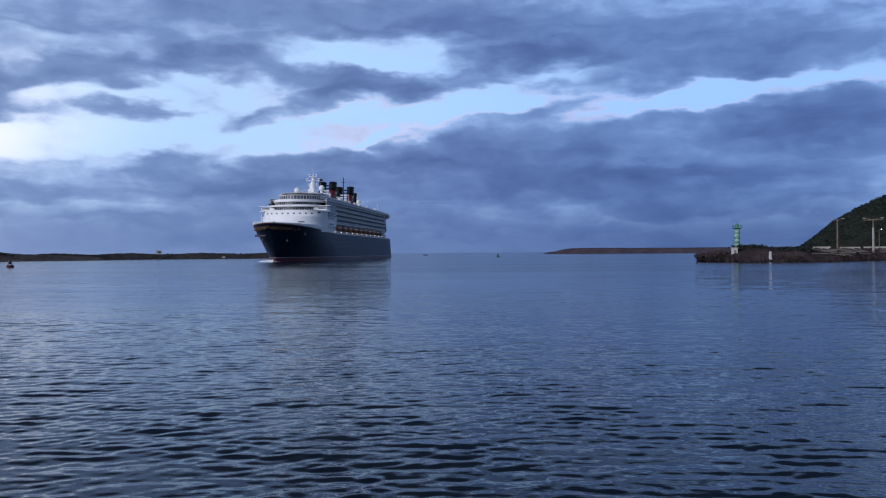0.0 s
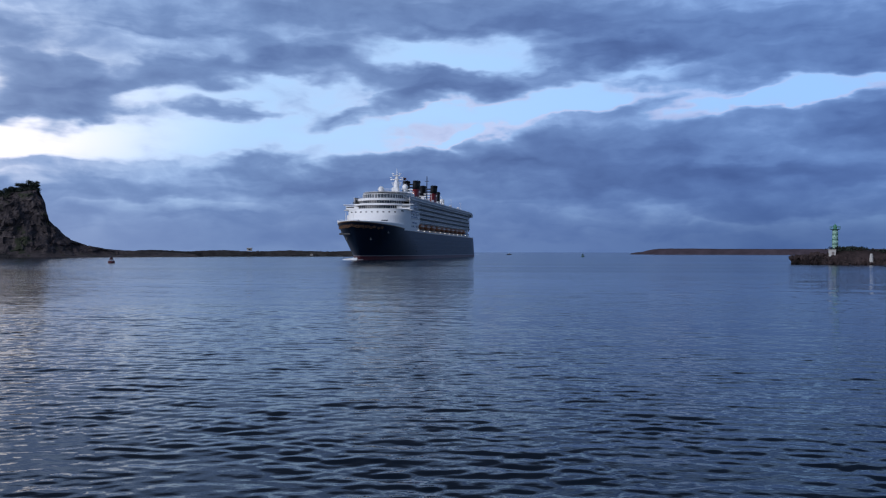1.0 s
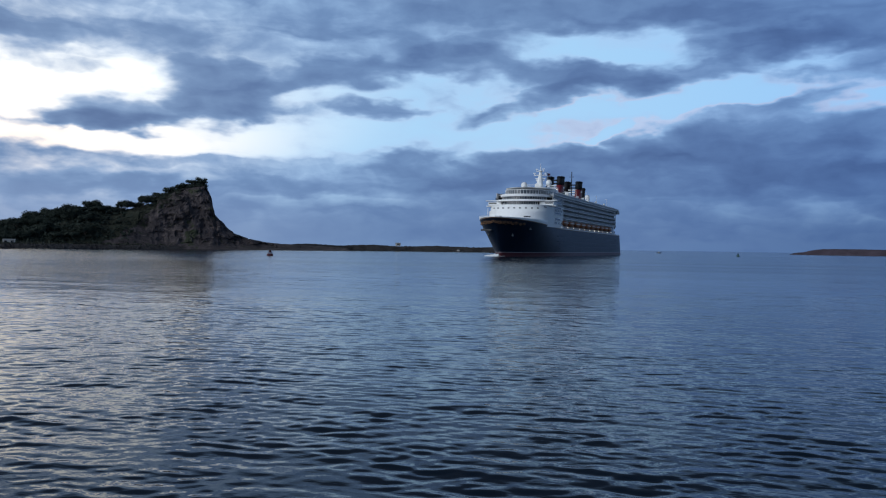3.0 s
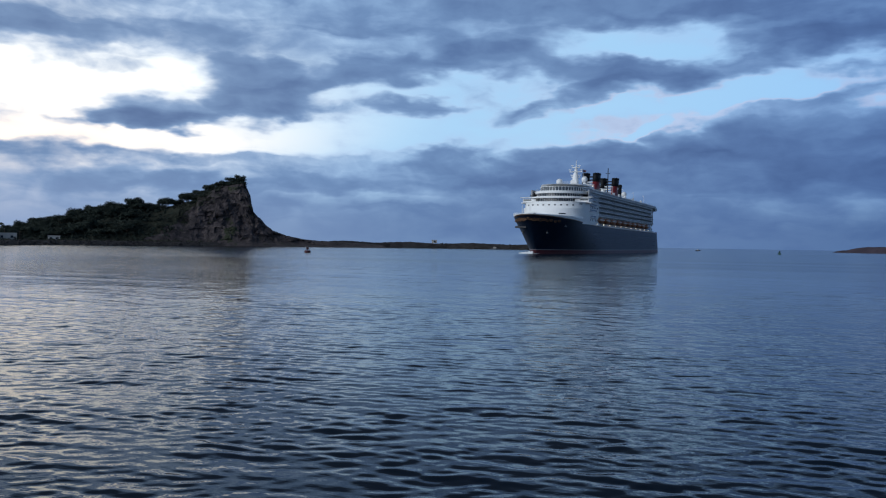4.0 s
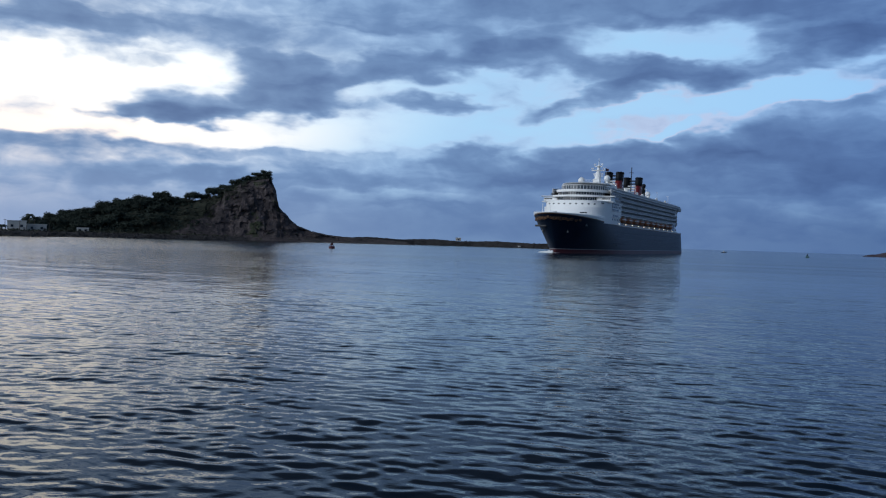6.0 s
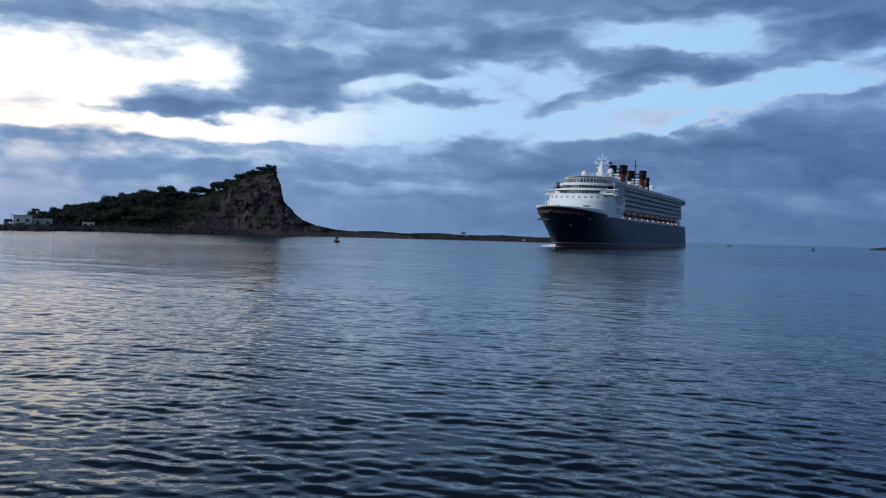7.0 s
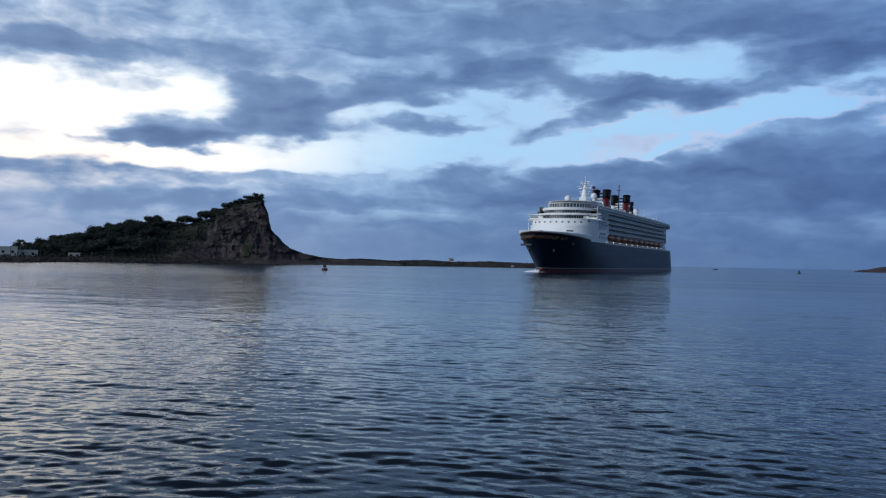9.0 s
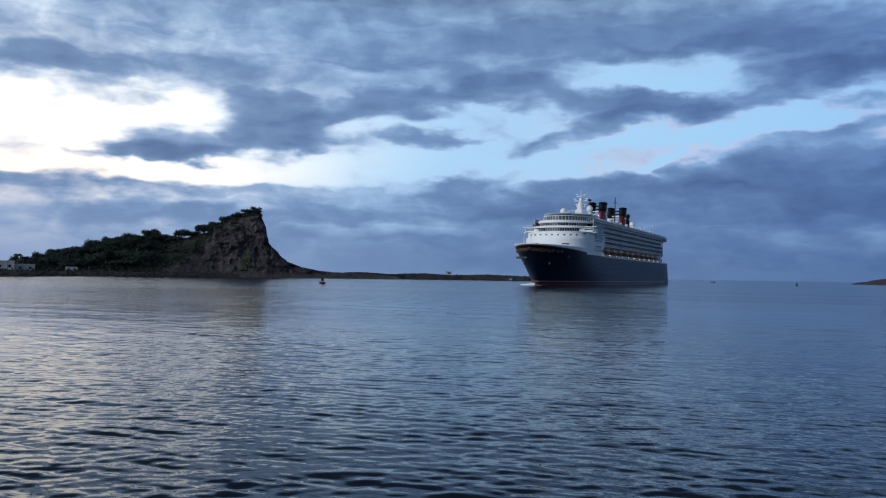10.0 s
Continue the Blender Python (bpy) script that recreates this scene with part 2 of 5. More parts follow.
# ---- water ----
def build_water():
    rng = np.random.default_rng(7)
    rings = np.concatenate([[0.02, 3.0], np.geomspace(8.0, 260.0, 1080), np.geomspace(270, 4900, 60)])
    front = np.radians(np.linspace(-54, 34, 540))
    back = np.radians(np.linspace(34, 306, 60))[1:-1]
    angles = np.concatenate([front, back])
    R, A = np.meshgrid(rings, angles, indexing="ij")
    X, Y = R * np.sin(A), R * np.cos(A)
    Z = np.zeros_like(X)
    wind = radians(188)
    for k in range(130):
        lam = 0.30 * (0.85 / 0.30) ** rng.random()
        way = wind + rng.normal(0, 0.62)
        amp = 0.0023 * lam ** 0.95 * (0.5 + rng.random())
        fade = np.clip((lam * 120 - R) / (lam * 60), 0, 1)
        ph = rng.random() * 6.283
        Z += amp * fade * np.sin(2 * np.pi / lam * (X * np.sin(way) + Y * np.cos(way)) + ph + 1.5 * np.sin(X * 0.17 + ph) * np.sin(Y * 0.11 + 2 * ph))
    for k in range(60):
        lam = 0.85 * (2.5 / 0.85) ** rng.random()
        way, ph = wind + rng.normal(0, 0.4), rng.random() * 6.283
        fade = np.clip((lam * 62 - R) / (lam * 34), 0, 1)
        Z += 0.0014 * lam * (0.5 + rng.random()) * fade * np.sin(2 * np.pi / lam * (X * np.sin(way) + Y * np.cos(way)) + ph + 1.2 * np.sin(X * 0.06 + ph) * np.sin(Y * 0.05 + 2 * ph))
    for k in range(9):
        lam, way, ph = 4.0 + 6.0 * rng.random(), wind + rng.normal(0, 0.5), rng.random() * 6.283
        Z += 0.005 * np.sin(2 * np.pi / lam * (X * np.sin(way) + Y * np.cos(way)) + ph) * np.clip((300 - R) / 200, 0, 1)
    calm = 0.85 + 0.4 * np.sin(X * 0.05 + 1.0 + 0.6 * np.sin(Y * 0.07)) * np.sin(Y * 0.09 + 0.5)
    lee = 0.75 + 0.25 * np.clip((R - 16) / 26, 0, 1)  # calmer in the shelter of the quay
    puff = 0.5 + 0.5 * np.sin(X * 0.9 + 2.0 * np.sin(Y * 0.35 + 1.0)) * np.sin(Y * 0.75 + 1.7 * np.sin(X * 0.4))
    near = np.clip((46 - R) / 22, 0, 1)
    Z *= calm * lee * (1 + near * (0.28 + 0.66 * puff - 1))
    na = len(angles)
    verts = np.stack([X.ravel(), Y.ravel(), Z.ravel()], 1)
    i, j = np.meshgrid(np.arange(len(rings) - 1), np.arange(na), indexing="ij")
    j2 = (j + 1) % na
    faces = np.stack([i * na + j, (i + 1) * na + j, (i + 1) * na + j2, i * na + j2], -1).reshape(-1, 4)
    me = bpy.data.meshes.new("water")
    me.vertices.add(len(verts))
    me.vertices.foreach_set("co", verts.ravel())
    me.loops.add(faces.size)
    me.loops.foreach_set("vertex_index", faces.ravel().astype(np.int32))
    me.polygons.add(len(faces))
    me.polygons.foreach_set("loop_start", np.arange(0, faces.size, 4, dtype=np.int32))
    me.polygons.foreach_set("use_smooth", np.ones(len(faces), dtype=bool))
    me.update(calc_edges=True)
    me.validate()
    me.materials.append(M_WATER)
    return tagged(new("water", me), "dark blue rippled harbour water reaching the horizon", "water", kind="structure")


water = build_water()


# ---- shape helpers ----
def box(bm, size, at, turn=0.0, bevel=0.0):
    """A block with worn edges, centred on at."""
    got = bmesh.ops.create_cube(bm, size=1, matrix=Matrix.Translation(at) @ pose(0, 0, 0, 0, 0, turn) @ Matrix.Diagonal((*size, 1)))
    if bevel:
        edges = list({e for v in got["verts"] for e in v.link_edges})
        bmesh.ops.bevel(bm, geom=edges, offset=bevel, segments=1, affect="EDGES")


def rod(bm, a, b, r0, r1=None, sides=8):
    """A tapered round bar from a to b."""
    a, b = Vector(a), Vector(b)
    m = Matrix.Translation((a + b) / 2) @ (b - a).to_track_quat("Z", "Y").to_matrix().to_4x4()
    bmesh.ops.create_cone(bm, cap_ends=True, segments=sides, radius1=r0, radius2=r0 if r1 is None else r1, depth=(b - a).length, matrix=m)


def ball(bm, at, r, squash=1.0, detail=12):
    bmesh.ops.create_uvsphere(bm, u_segments=detail, v_segments=max(6, detail * 2 // 3), radius=r, matrix=Matrix.Translation(at) @ Matrix.Diagonal((1, 1, squash, 1)))


def slab(bm, outline, z0, z1):
    """An upright prism on a plan outline."""
    low = [bm.verts.new((x, y, z0)) for x, y in outline]
    high = [bm.verts.new((x, y, z1)) for x, y in outline]
    n = len(outline)
    for k in range(n):
        bm.faces.new((low[k], low[(k + 1) % n], high[(k + 1) % n], high[k]))
    bm.faces.new(high)
    bm.faces.new(low[::-1])


def solid(name, build, mat, parent, label="", smooth=False):
    bm = bmesh.new()
    build(bm)
    return part(name, bm, mat, parent, label, smooth)


# ---- land ----
M_SHORE = material("shore_rubble", (0.056, 0.052, 0.052), 0.95, vary=0.55, scale=1.6, bump=0.3, spec=0.2)
M_REDSTONE = material("reddish_mole_stone", (0.080, 0.062, 0.078), 0.95, vary=0.4, scale=0.6, bump=0.3, spec=0.2)
M_LEAF = material("dark_foliage", (0.034, 0.046, 0.036), 0.9, vary=0.35, scale=2.0, spec=0.2)
M_LEAF_DRY = material("olive_foliage", (0.052, 0.056, 0.042), 0.9, vary=0.35, scale=2.0, spec=0.2)
M_BARK = material("bark", (0.10, 0.075, 0.055), 0.95, vary=0.5, scale=4.0, bump=0.03)
M_PLASTER = material("white_plaster", (0.50, 0.485, 0.46), 0.85, vary=0.2, scale=2.0, bump=0.01)
M_DARKGLASS = material("dark_window_glass", (0.012, 0.015, 0.02), 0.12, vary=0.2, scale=2.0)
M_TILE = material("roof_sheet", (0.22, 0.20, 0.19), 0.8, vary=0.3, scale=2.0)


def cliff_material():
    """Dark brown crag with upright streaks, lighter seams and patches of scrub on its ledges."""
    m = bpy.data.materials.new("crag")
    m.use_nodes = True
    n = Nodes(m.node_tree)
    co = n.add("ShaderNodeTexCoord").outputs["Object"]
    tall = n.add("ShaderNodeVectorMath", {0: co, 1: (1.0, 1.0, 0.28)}, operation="MULTIPLY").outputs[0]
    streak = n.noise(tall, 0.22, 7.0, 0.62, 0.6)
    seam = n.noise(n.add("ShaderNodeVectorMath", {0: co, 1: (0.3, 0.3, 1.0)}, operation="MULTIPLY").outputs[0], 0.28, 6.0, 0.65, 0.8)
    scrub = n.noise(co, 0.075, 7.0, 0.62, 0.3)
    rock = n.ramp(streak, [(0.3, (0.026, 0.022, 0.025)), (0.48, (0.060, 0.050, 0.052)), (0.68, (0.105, 0.086, 0.088))])
    rock = n.mix(n.span(seam, 0.56, 0.68), rock, (0.150, 0.120, 0.112, 1))
    blotch = n.noise(co, 0.11, 6.0, 0.7, 0.4)
    rock = n.mix(n.math("MULTIPLY", n.span(blotch, 0.46, 0.62), 0.7), rock, (0.050, 0.042, 0.042, 1))
    base = n.mix(n.span(scrub, 0.57, 0.64), rock, (0.034, 0.040, 0.024, 1))
    b = n.add("ShaderNodeBump", {"Height": streak, "Strength": 0.9, "Distance": 1.6})
    p = n.add("ShaderNodeBsdfPrincipled", {"Base Color": base, "Roughness": 0.95, "Specular IOR Level": 0.2, "Normal": b.outputs[0]})
    n.add("ShaderNodeOutputMaterial", {0: p.outputs[0]})
    return m


M_CRAG = cliff_material()


def ridge(name, at, turn, profile, depth, mats, label, category, step=3.0, rough=2.0, front=0.35, cliff=None, kind="", rows=30):
    """Ground that rises to a profile of (x, height) along its length; depth: metres in front of and behind the crest."""
    xs = np.arange(profile[0][0], profile[-1][0] + step, step)
    px, pz = zip(*profile)
    ys = np.concatenate([np.linspace(-depth[0], 0, rows), np.linspace(0, depth[1], 14)[1:]])
    verts, faces, picks = [], [], []
    for x in xs:
        top = float(np.interp(x, px, pz))
        for y in ys:
            c = (1 + y / depth[0]) if y < 0 else (1 - y / depth[1])
            h = max(c, 0.0) ** (front if y < 0 else 0.7)
            p = Vector((x, y, top * h))
            jag = noise.fractal(p * 0.06, 0.85, 2.1, 6) * rough
            crack = noise.ridged_multi_fractal(Vector((x * 0.05, y * 0.05, top * h * 0.02)), 0.9, 2.1, 5, 1.0, 2.0) - 1.2
            chip = (noise.fractal(Vector((x * 0.24, y * 0.3, top * h * 0.16)), 0.7, 2.1, 4) + 0.9 * noise.cell(Vector((x * 0.11, y * 0.09, top * h * 0.13)))) * rough * 0.32
            jag += chip
            e = min(1.0, 4 * max(c, 0.0)) * min(1.0, top / 8)
            keep = 0.7 if abs(y) < 0.01 else 1.0
            verts.append((x + jag * 0.5 * e * keep, y + (jag * 1.3 + crack * rough * 0.5) * e, top * h + jag * 0.45 * e * h * keep - (1.2 if c <= 0.001 else 0)))
    ny = len(ys)
    for i in range(len(xs) - 1):
        for j in range(ny - 1):
            faces.append((i * ny + j, (i + 1) * ny + j, (i + 1) * ny + j + 1, i * ny + j + 1))
            picks.append(1 if cliff and cliff(xs[i], verts[i * ny + j][2], ys[j]) else 0)
    me = mesh_from(name, verts, faces, mats, smooth=False)
    me.polygons.foreach_set("material_index", picks)
    ob = new(name, me)
    ob.matrix_world = Matrix.Translation(at) @ pose(0, 0, 0, 0, 0, turn)
    return tagged(ob, label, category, kind=kind)


def embankment(name, path, height, width, mat, label, category, step=2.0, rough=0.8, seed=0, kind=""):
    """A rough bank along a plan line of (bearing, distance), with sloping sides."""
    pts = [bearing(a, d) for a, d in path]
    line = []
    for a, b in zip(pts, pts[1:]):
        k = max(1, int((b - a).length / step))
        line += [a.lerp(b, i / k) for i in range(k)]
    line.append(pts[-1])
    prof = [(-0.5, -1.0), (-0.44, 0.1), (-0.36, 0.35), (-0.28, 0.62), (-0.2, 0.85), (-0.1, 1.0), (0.1, 1.0), (0.3, 0.8), (0.5, -1.0)]
    verts, faces = [], []
    for i, p in enumerate(line):
        t = (line[min(i + 1, len(line) - 1)] - line[max(i - 1, 0)]).normalized()
        side = Vector((-t.y, t.x, 0))
        if side.dot(p) < 0: side = -side
        tall = height(i / (len(line) - 1)) if callable(height) else height
        for u, h in prof:
            v = p + side * (u * width)
            j = noise.fractal(v * 0.35 + Vector((seed, 0, h)), 0.8, 2.0, 4) * rough
            verts.append((v.x + j * 0.6, v.y + j * 0.9, tall * h + j * 0.55 if h > 0 else -1.0))
    n = len(prof)
    for i in range(len(line) - 1):
        for k in range(n - 1):
            faces.append((i * n + k, (i + 1) * n + k, (i + 1) * n + k + 1, i * n + k + 1))
    return tagged(new(name, mesh_from(name, verts, faces, mat)), label, category, kind=kind)


def boulders(name, path, count, spread, size, mat, label, lift, seed):
    """Loose rubble along a plan line, too many to count."""
    rng = random.Random(seed)
    pts = [bearing(a, d) for a, d in path]
    lens = [(b - a).length for a, b in zip(pts, pts[1:])]
    bm0 = bmesh.new()
    bmesh.ops.create_icosphere(bm0, subdivisions=1, radius=1)
    base = [v.co.copy() for v in bm0.verts]
    tris = [[v.index for v in f.verts] for f in bm0.faces]
    bm0.free()
    verts, faces = [], []
    for _ in range(count):
        k = rng.choices(range(len(lens)), lens)[0]
        p = pts[k].lerp(pts[k + 1], rng.random())
        t = (pts[k + 1] - pts[k]).normalized()
        out = Vector((-t.y, t.x, 0))
        if out.dot(p) > 0: out = -out
        u = rng.random()
        off = spread * (0.1 + 0.9 * u)
        p = p + out * off
        r = size * (0.45 + rng.random() ** 2)
        tip = (p - pts[0]).length
        m = Matrix.Translation((p.x, p.y, lift * (min(1.0, 0.4 + tip / 13) if name == "boulders" else 1.0) * float(np.interp(off / spread, [0.0, 0.3, 0.55, 0.78, 1.0], [1.05, 0.95, 0.65, 0.3, 0.0])) + 0.1)) @ Euler((rng.random() * 6, rng.random() * 6, rng.random() * 6)).to_matrix().to_4x4() @ Matrix.Diagonal((r, r * (0.6 + 0.4 * rng.random()), r * (0.5 + 0.4 * rng.random()), 1))
        o = len(verts)
        verts += [m @ (v * (0.75 + 0.5 * rng.random())) for v in base]
        faces += [[o + i for i in f] for f in tris]
    return tagged(new(name, mesh_from(name, verts, faces, mat)), label, "rocks", kind="stuff")


ROCK_AZ, ROCK_D = -33.0, 690.0
rock_shape = [(-178, 1.5), (-151, 6.0), (-143, 10.0), (-135, 13), (-123, 13.5), (-115, 17.0), (-99, 19.5), (-94, 23.5), (-82, 26.5), (-69, 29.0), (-53, 27.0), (-36, 31.5), (-20.6, 36), (-18.5, 40.0), (-5.3, 45.5),
              (1.3, 49.0), (7.9, 51.0), (15.0, 51.2), (18.5, 46.8), (21.5, 39.7), (23.5, 27.8), (31, 20.2), (38, 13.0), (49, 8.6), (62, 6.2), (81, 4.6), (109, 3.6), (125, 2.5)]


def rise(x, c):
    """Share of the crest's height at c (0 at the foot, 1 at the crest): an even slope that turns into talus under a sheer face."""
    w = min(1.0, max(0.0, (x + 46) / 34))
    w = w * w * (3 - 2 * w)
    even = max(c, 0.0) ** 0.62
    sheer_face = float(np.interp(c, [0, 0.30, 0.50, 0.56, 0.63, 0.80, 1.0], [0, 0.13, 0.32, 0.55, 0.80, 0.93, 1.0]))
    return even * (1 - w) + sheer_face * w


def headland():
    """Wooded slope that climbs to a bare crag with gullies, buttresses and ledges."""
    px, pz = zip(*rock_shape)
    xs = np.arange(px[0], px[-1] + 1.2, 1.2)
    cs = np.concatenate([np.linspace(0, 0.46, 24), np.linspace(0.47, 0.66, 40), np.linspace(0.67, 1.0, 22)])
    ys = np.concatenate([(cs - 1) * 62, np.linspace(0, 110, 14)[1:]])
    verts, faces, picks = [], [], []
    for x in xs:
        top = float(np.interp(x, px, pz))
        w = min(1.0, max(0.0, (x + 46) / 34))
        for y in ys:
            c = 1 + y / 62 if y <= 0 else 1 - y / 110
            h = rise(x, c) if y <= 0 else max(c, 0.0) ** 0.7
            z = top * h
            lean = z * 0.045
            gully = noise.ridged_multi_fractal(Vector((x * 0.045 + lean * 0.3, 3.1, z * 0.012)), 0.9, 2.1, 5, 1.0, 2.0) - 1.2
            block = noise.fractal(Vector((x * 0.13, y * 0.04, z * 0.10)), 0.75, 2.1, 5)
            step = noise.cell(Vector((x * 0.16 + 0.4 * block, 0.0, z * 0.22 + 0.5 * block)))
            ledge = noise.fractal(Vector((x * 0.03, 7.7, z * 0.33)), 0.8, 2.0, 3)
            soft = noise.fractal(Vector((x * 0.07, y * 0.07, 1.7)), 0.85, 2.1, 5)
            e = min(1.0, 4 * max(c, 0.0)) * min(1.0, top / 9) * (1.0 if y < -4 else 0.35)
            push = w * (gully * 3.4 + block * 2.6 + step * 1.5 + ledge * 1.5) + (1 - w) * soft * 3.0
            verts.append((x + e * (0.9 * block * w + 0.5 * soft), y - push * e, z + e * h * (0.9 * soft + 0.6 * w * step) - (1.2 if c <= 0.001 else 0)))
    ny = len(ys)
    for i in range(len(xs) - 1):
        for j in range(ny - 1):
            faces.append((i * ny + j, (i + 1) * ny + j, (i + 1) * ny + j + 1, i * ny + j + 1))
            x, y, z = verts[i * ny + j]
            picks.append(1 if x > -24 - 1.1 * (30 - z) + 14 * noise.fractal(Vector((x * 0.05, z * 0.08, 0)), 0.8, 2.0, 3) and y < 6 else 0)
    me = mesh_from("rock_hill", verts, faces, [M_SCRUB, M_CRAG])
    me.polygons.foreach_set("material_index", picks)
    ob = new("rock_hill", me)
    ob.matrix_world = Matrix.Translation(bearing(ROCK_AZ, ROCK_D)) @ pose(0, 0, 0, 0, 0, -ROCK_AZ)
    return tagged(ob, "craggy dark headland with a bare cliff and wooded slope", "hill")


rock_hill = headland()

shore_line = [(-56, 400), (-50, 440), (-46.5, 475), (-40, 590), (-35, 628), (-31, 655), (-27.5, 690), (-24, 720)]
left_shore = embankment("shore_bank", shore_line, 2.4, 24, M_SHORE, "dark rubble bank along the harbour edge", "shore", seed=3, rough=0.9)
mole_line = [(-26, 712), (-22, 738), (-18, 745), (-13, 742), (-9.5, 742)]
left_mole = embankment("breakwater", mole_line, lambda u: 4.9 - 0.5 * u + 0.5 * math.sin(u * 23), 22, M_SHORE, "long low dark stone breakwater at the harbour mouth", "breakwater", seed=11, rough=0.9)
right_mole = embankment("breakwater", [(7.0, 1375), (7.6, 1372), (8.3, 1370), (20, 1360), (36, 1330)],
                        lambda u: np.interp(u, [0, 0.008, 0.02, 0.03, 0.045, 0.06, 0.13, 0.2, 1], [1.2, 3.2, 3.6, 6.0, 8.0, 9.0, 9.4, 8.6, 8.4]), 44, M_REDSTONE, "far reddish stone breakwater beyond the jetty", "breakwater", step=4.0, rough=0.8, seed=5)
jetty_line = [(16.9, 318), (17.4, 318), (20, 318), (23, 320), (26.2, 352), (30, 395), (36, 430)]
jetty = embankment("jetty", jetty_line, lambda u: np.interp(u, [0, 0.02, 0.06, 0.08, 0.1, 0.125, 0.15, 0.25, 0.4, 1], [0.8, 2.3, 3.2, 4.7, 6.0, 5.4, 4.2, 3.9, 3.5, 3.3]), 24, M_STONE, "low rubble jetty of dark brown boulders", "jetty", step=1.0, rough=1.1, seed=8)
boulders("boulders", jetty_line, 1500, 12, 0.95, M_STONE, "tumbled brown boulders along the jetty edge", 3.4, 4)
boulders("shore_rocks", shore_line, 620, 12, 0.9, M_SHORE, "dark rocks along the water's edge", 2.2, 5)
boulders("breakwater_rocks", mole_line, 620, 11, 0.7, M_SHORE, "dark armour stones along the breakwater", 4.0, 6)
HILL_SHAPE = [(-88, 1), (-80, 7), (-68, 18), (-57, 28), (-36, 40.5), (-15, 50), (10, 60), (50, 72), (120, 80), (220, 55), (300, 5)]
right_hill = ridge("hill", bearing(29, 820), -29, HILL_SHAPE, (120, 160), [M_SCRUB, M_CRAG], "dark scrub-covered hill behind the jetty", "hill", step=3.0, rough=5.0, front=0.6,
                   cliff=lambda x, z, y: noise.noise(Vector((x * 0.03, y * 0.03, z * 0.05))) > 0.28)


# ---- trees ----
def tree(seed, tall, wide, mat, flat=0.55):
    """Trunk with limbs and a crown of many small leaf clumps, uneven and open."""
    rng = random.Random(seed)
    t = new("tree")
    bm = bmesh.new()
    fork = tall * 0.42
    rod(bm, (0, 0, -0.6), (0.1, 0, fork), tall * 0.035, tall * 0.022, 7)
    tips = []
    for k in range(6):
        a = k * 1.05 + rng.random()
        tip = Vector((math.cos(a) * wide * (0.25 + 0.2 * rng.random()), math.sin(a) * wide * (0.25 + 0.2 * rng.random()), tall * (0.66 + 0.2 * rng.random())))
        rod(bm, (0.1, 0, fork * (0.75 + 0.25 * rng.random())), tip, tall * 0.016, tall * 0.006, 5)
        tips.append(tip)
    part("trunk", bm, M_BARK, t, "forked brown trunk")
    verts, faces = [], []
    for _ in range(420):
        c = rng.choice(tips)
        d = Vector((rng.gauss(0, 1), rng.gauss(0, 1), rng.gauss(0, 1))).normalized() * rng.random() ** 0.4
        p = c + Vector((d.x * wide * 0.27, d.y * wide * 0.27, d.z * tall * 0.3 * flat + tall * 0.02))
        r = wide * (0.030 + 0.035 * rng.random())
        for _ in range(3):
            face = (d.normalized() + Vector((rng.gauss(0, 0.45), rng.gauss(0, 0.45), 0.5 + rng.gauss(0, 0.4)))).normalized()
            u = face.cross(Vector((rng.gauss(0, 1), rng.gauss(0, 1), rng.gauss(0, 1)))).normalized()
            v = face.cross(u)
            q = p + Vector((rng.gauss(0, r), rng.gauss(0, r), rng.gauss(0, r * 0.6)))
            o = len(verts)
            verts += [q + u * r, q + v * r * 0.7, q - u * r * 0.9, q - v * r * 0.6 + u * r * 0.2]
            faces.append((o, o + 1, o + 2, o + 3))
    part("crown", mesh_from("crown", verts, faces, mat), mat, t)
    return tagged(t, "broad dark green tree on the headland slope", "tree", "trees on the headland")


def palm(tall, seed, lean=0.3):
    rng = random.Random(seed)
    t = new("palm_tree")
    bm = bmesh.new()
    p = Vector((0, 0, -0.5))
    for k in range(6):
        q = Vector((lean * ((k + 1) / 6) ** 2 * 2, 0, tall * (k + 1) / 6))
        rod(bm, p, q, 0.26 - 0.02 * k, 0.24 - 0.02 * k, 8)
        p = q
    part("trunk", bm, M_BARK, t, "slender ringed palm trunk")
    for k in range(15):
        a = k * 0.4189 * 1.0 + rng.random() * 0.3
        up = 0.9 * rng.random() + 0.1
        bm = bmesh.new()
        prev = None
        for i in range(8):
            u = i / 7
            c = p + Vector((math.cos(a) * 3.2 * u, math.sin(a) * 3.2 * u, up * 2.2 * u - 3.0 * u * u))
            w = 0.75 * math.sin(math.pi * min(0.97, u + 0.12)) + 0.06
            s = Vector((-math.sin(a), math.cos(a), 0)) * w
            row = [bm.verts.new(c - s - Vector((0, 0, 0.35 * w))), bm.verts.new(c), bm.verts.new(c + s - Vector((0, 0, 0.35 * w)))]
            if prev:
                bm.faces.new((prev[0], row[0], row[1], prev[1]))
                bm.faces.new((prev[1], row[1], row[2], prev[2]))
            prev = row
        part("frond", bm, M_LEAF, t)
    return tagged(t, "tall palm tree with drooping fronds beside the house", "palm tree", "palms by the house")


def on_ridge(x, y):
    """World place on the headland at local x, y."""
    top = float(np.interp(x, [p[0] for p in rock_shape], [p[1] for p in rock_shape]))
    c = (1 + y / 62) if y < 0 else (1 - y / 110)
    h = rise(x, c) if y < 0 else max(c, 0.0) ** 0.7
    return rock_hill.matrix_world @ Vector((x, y, top * h))


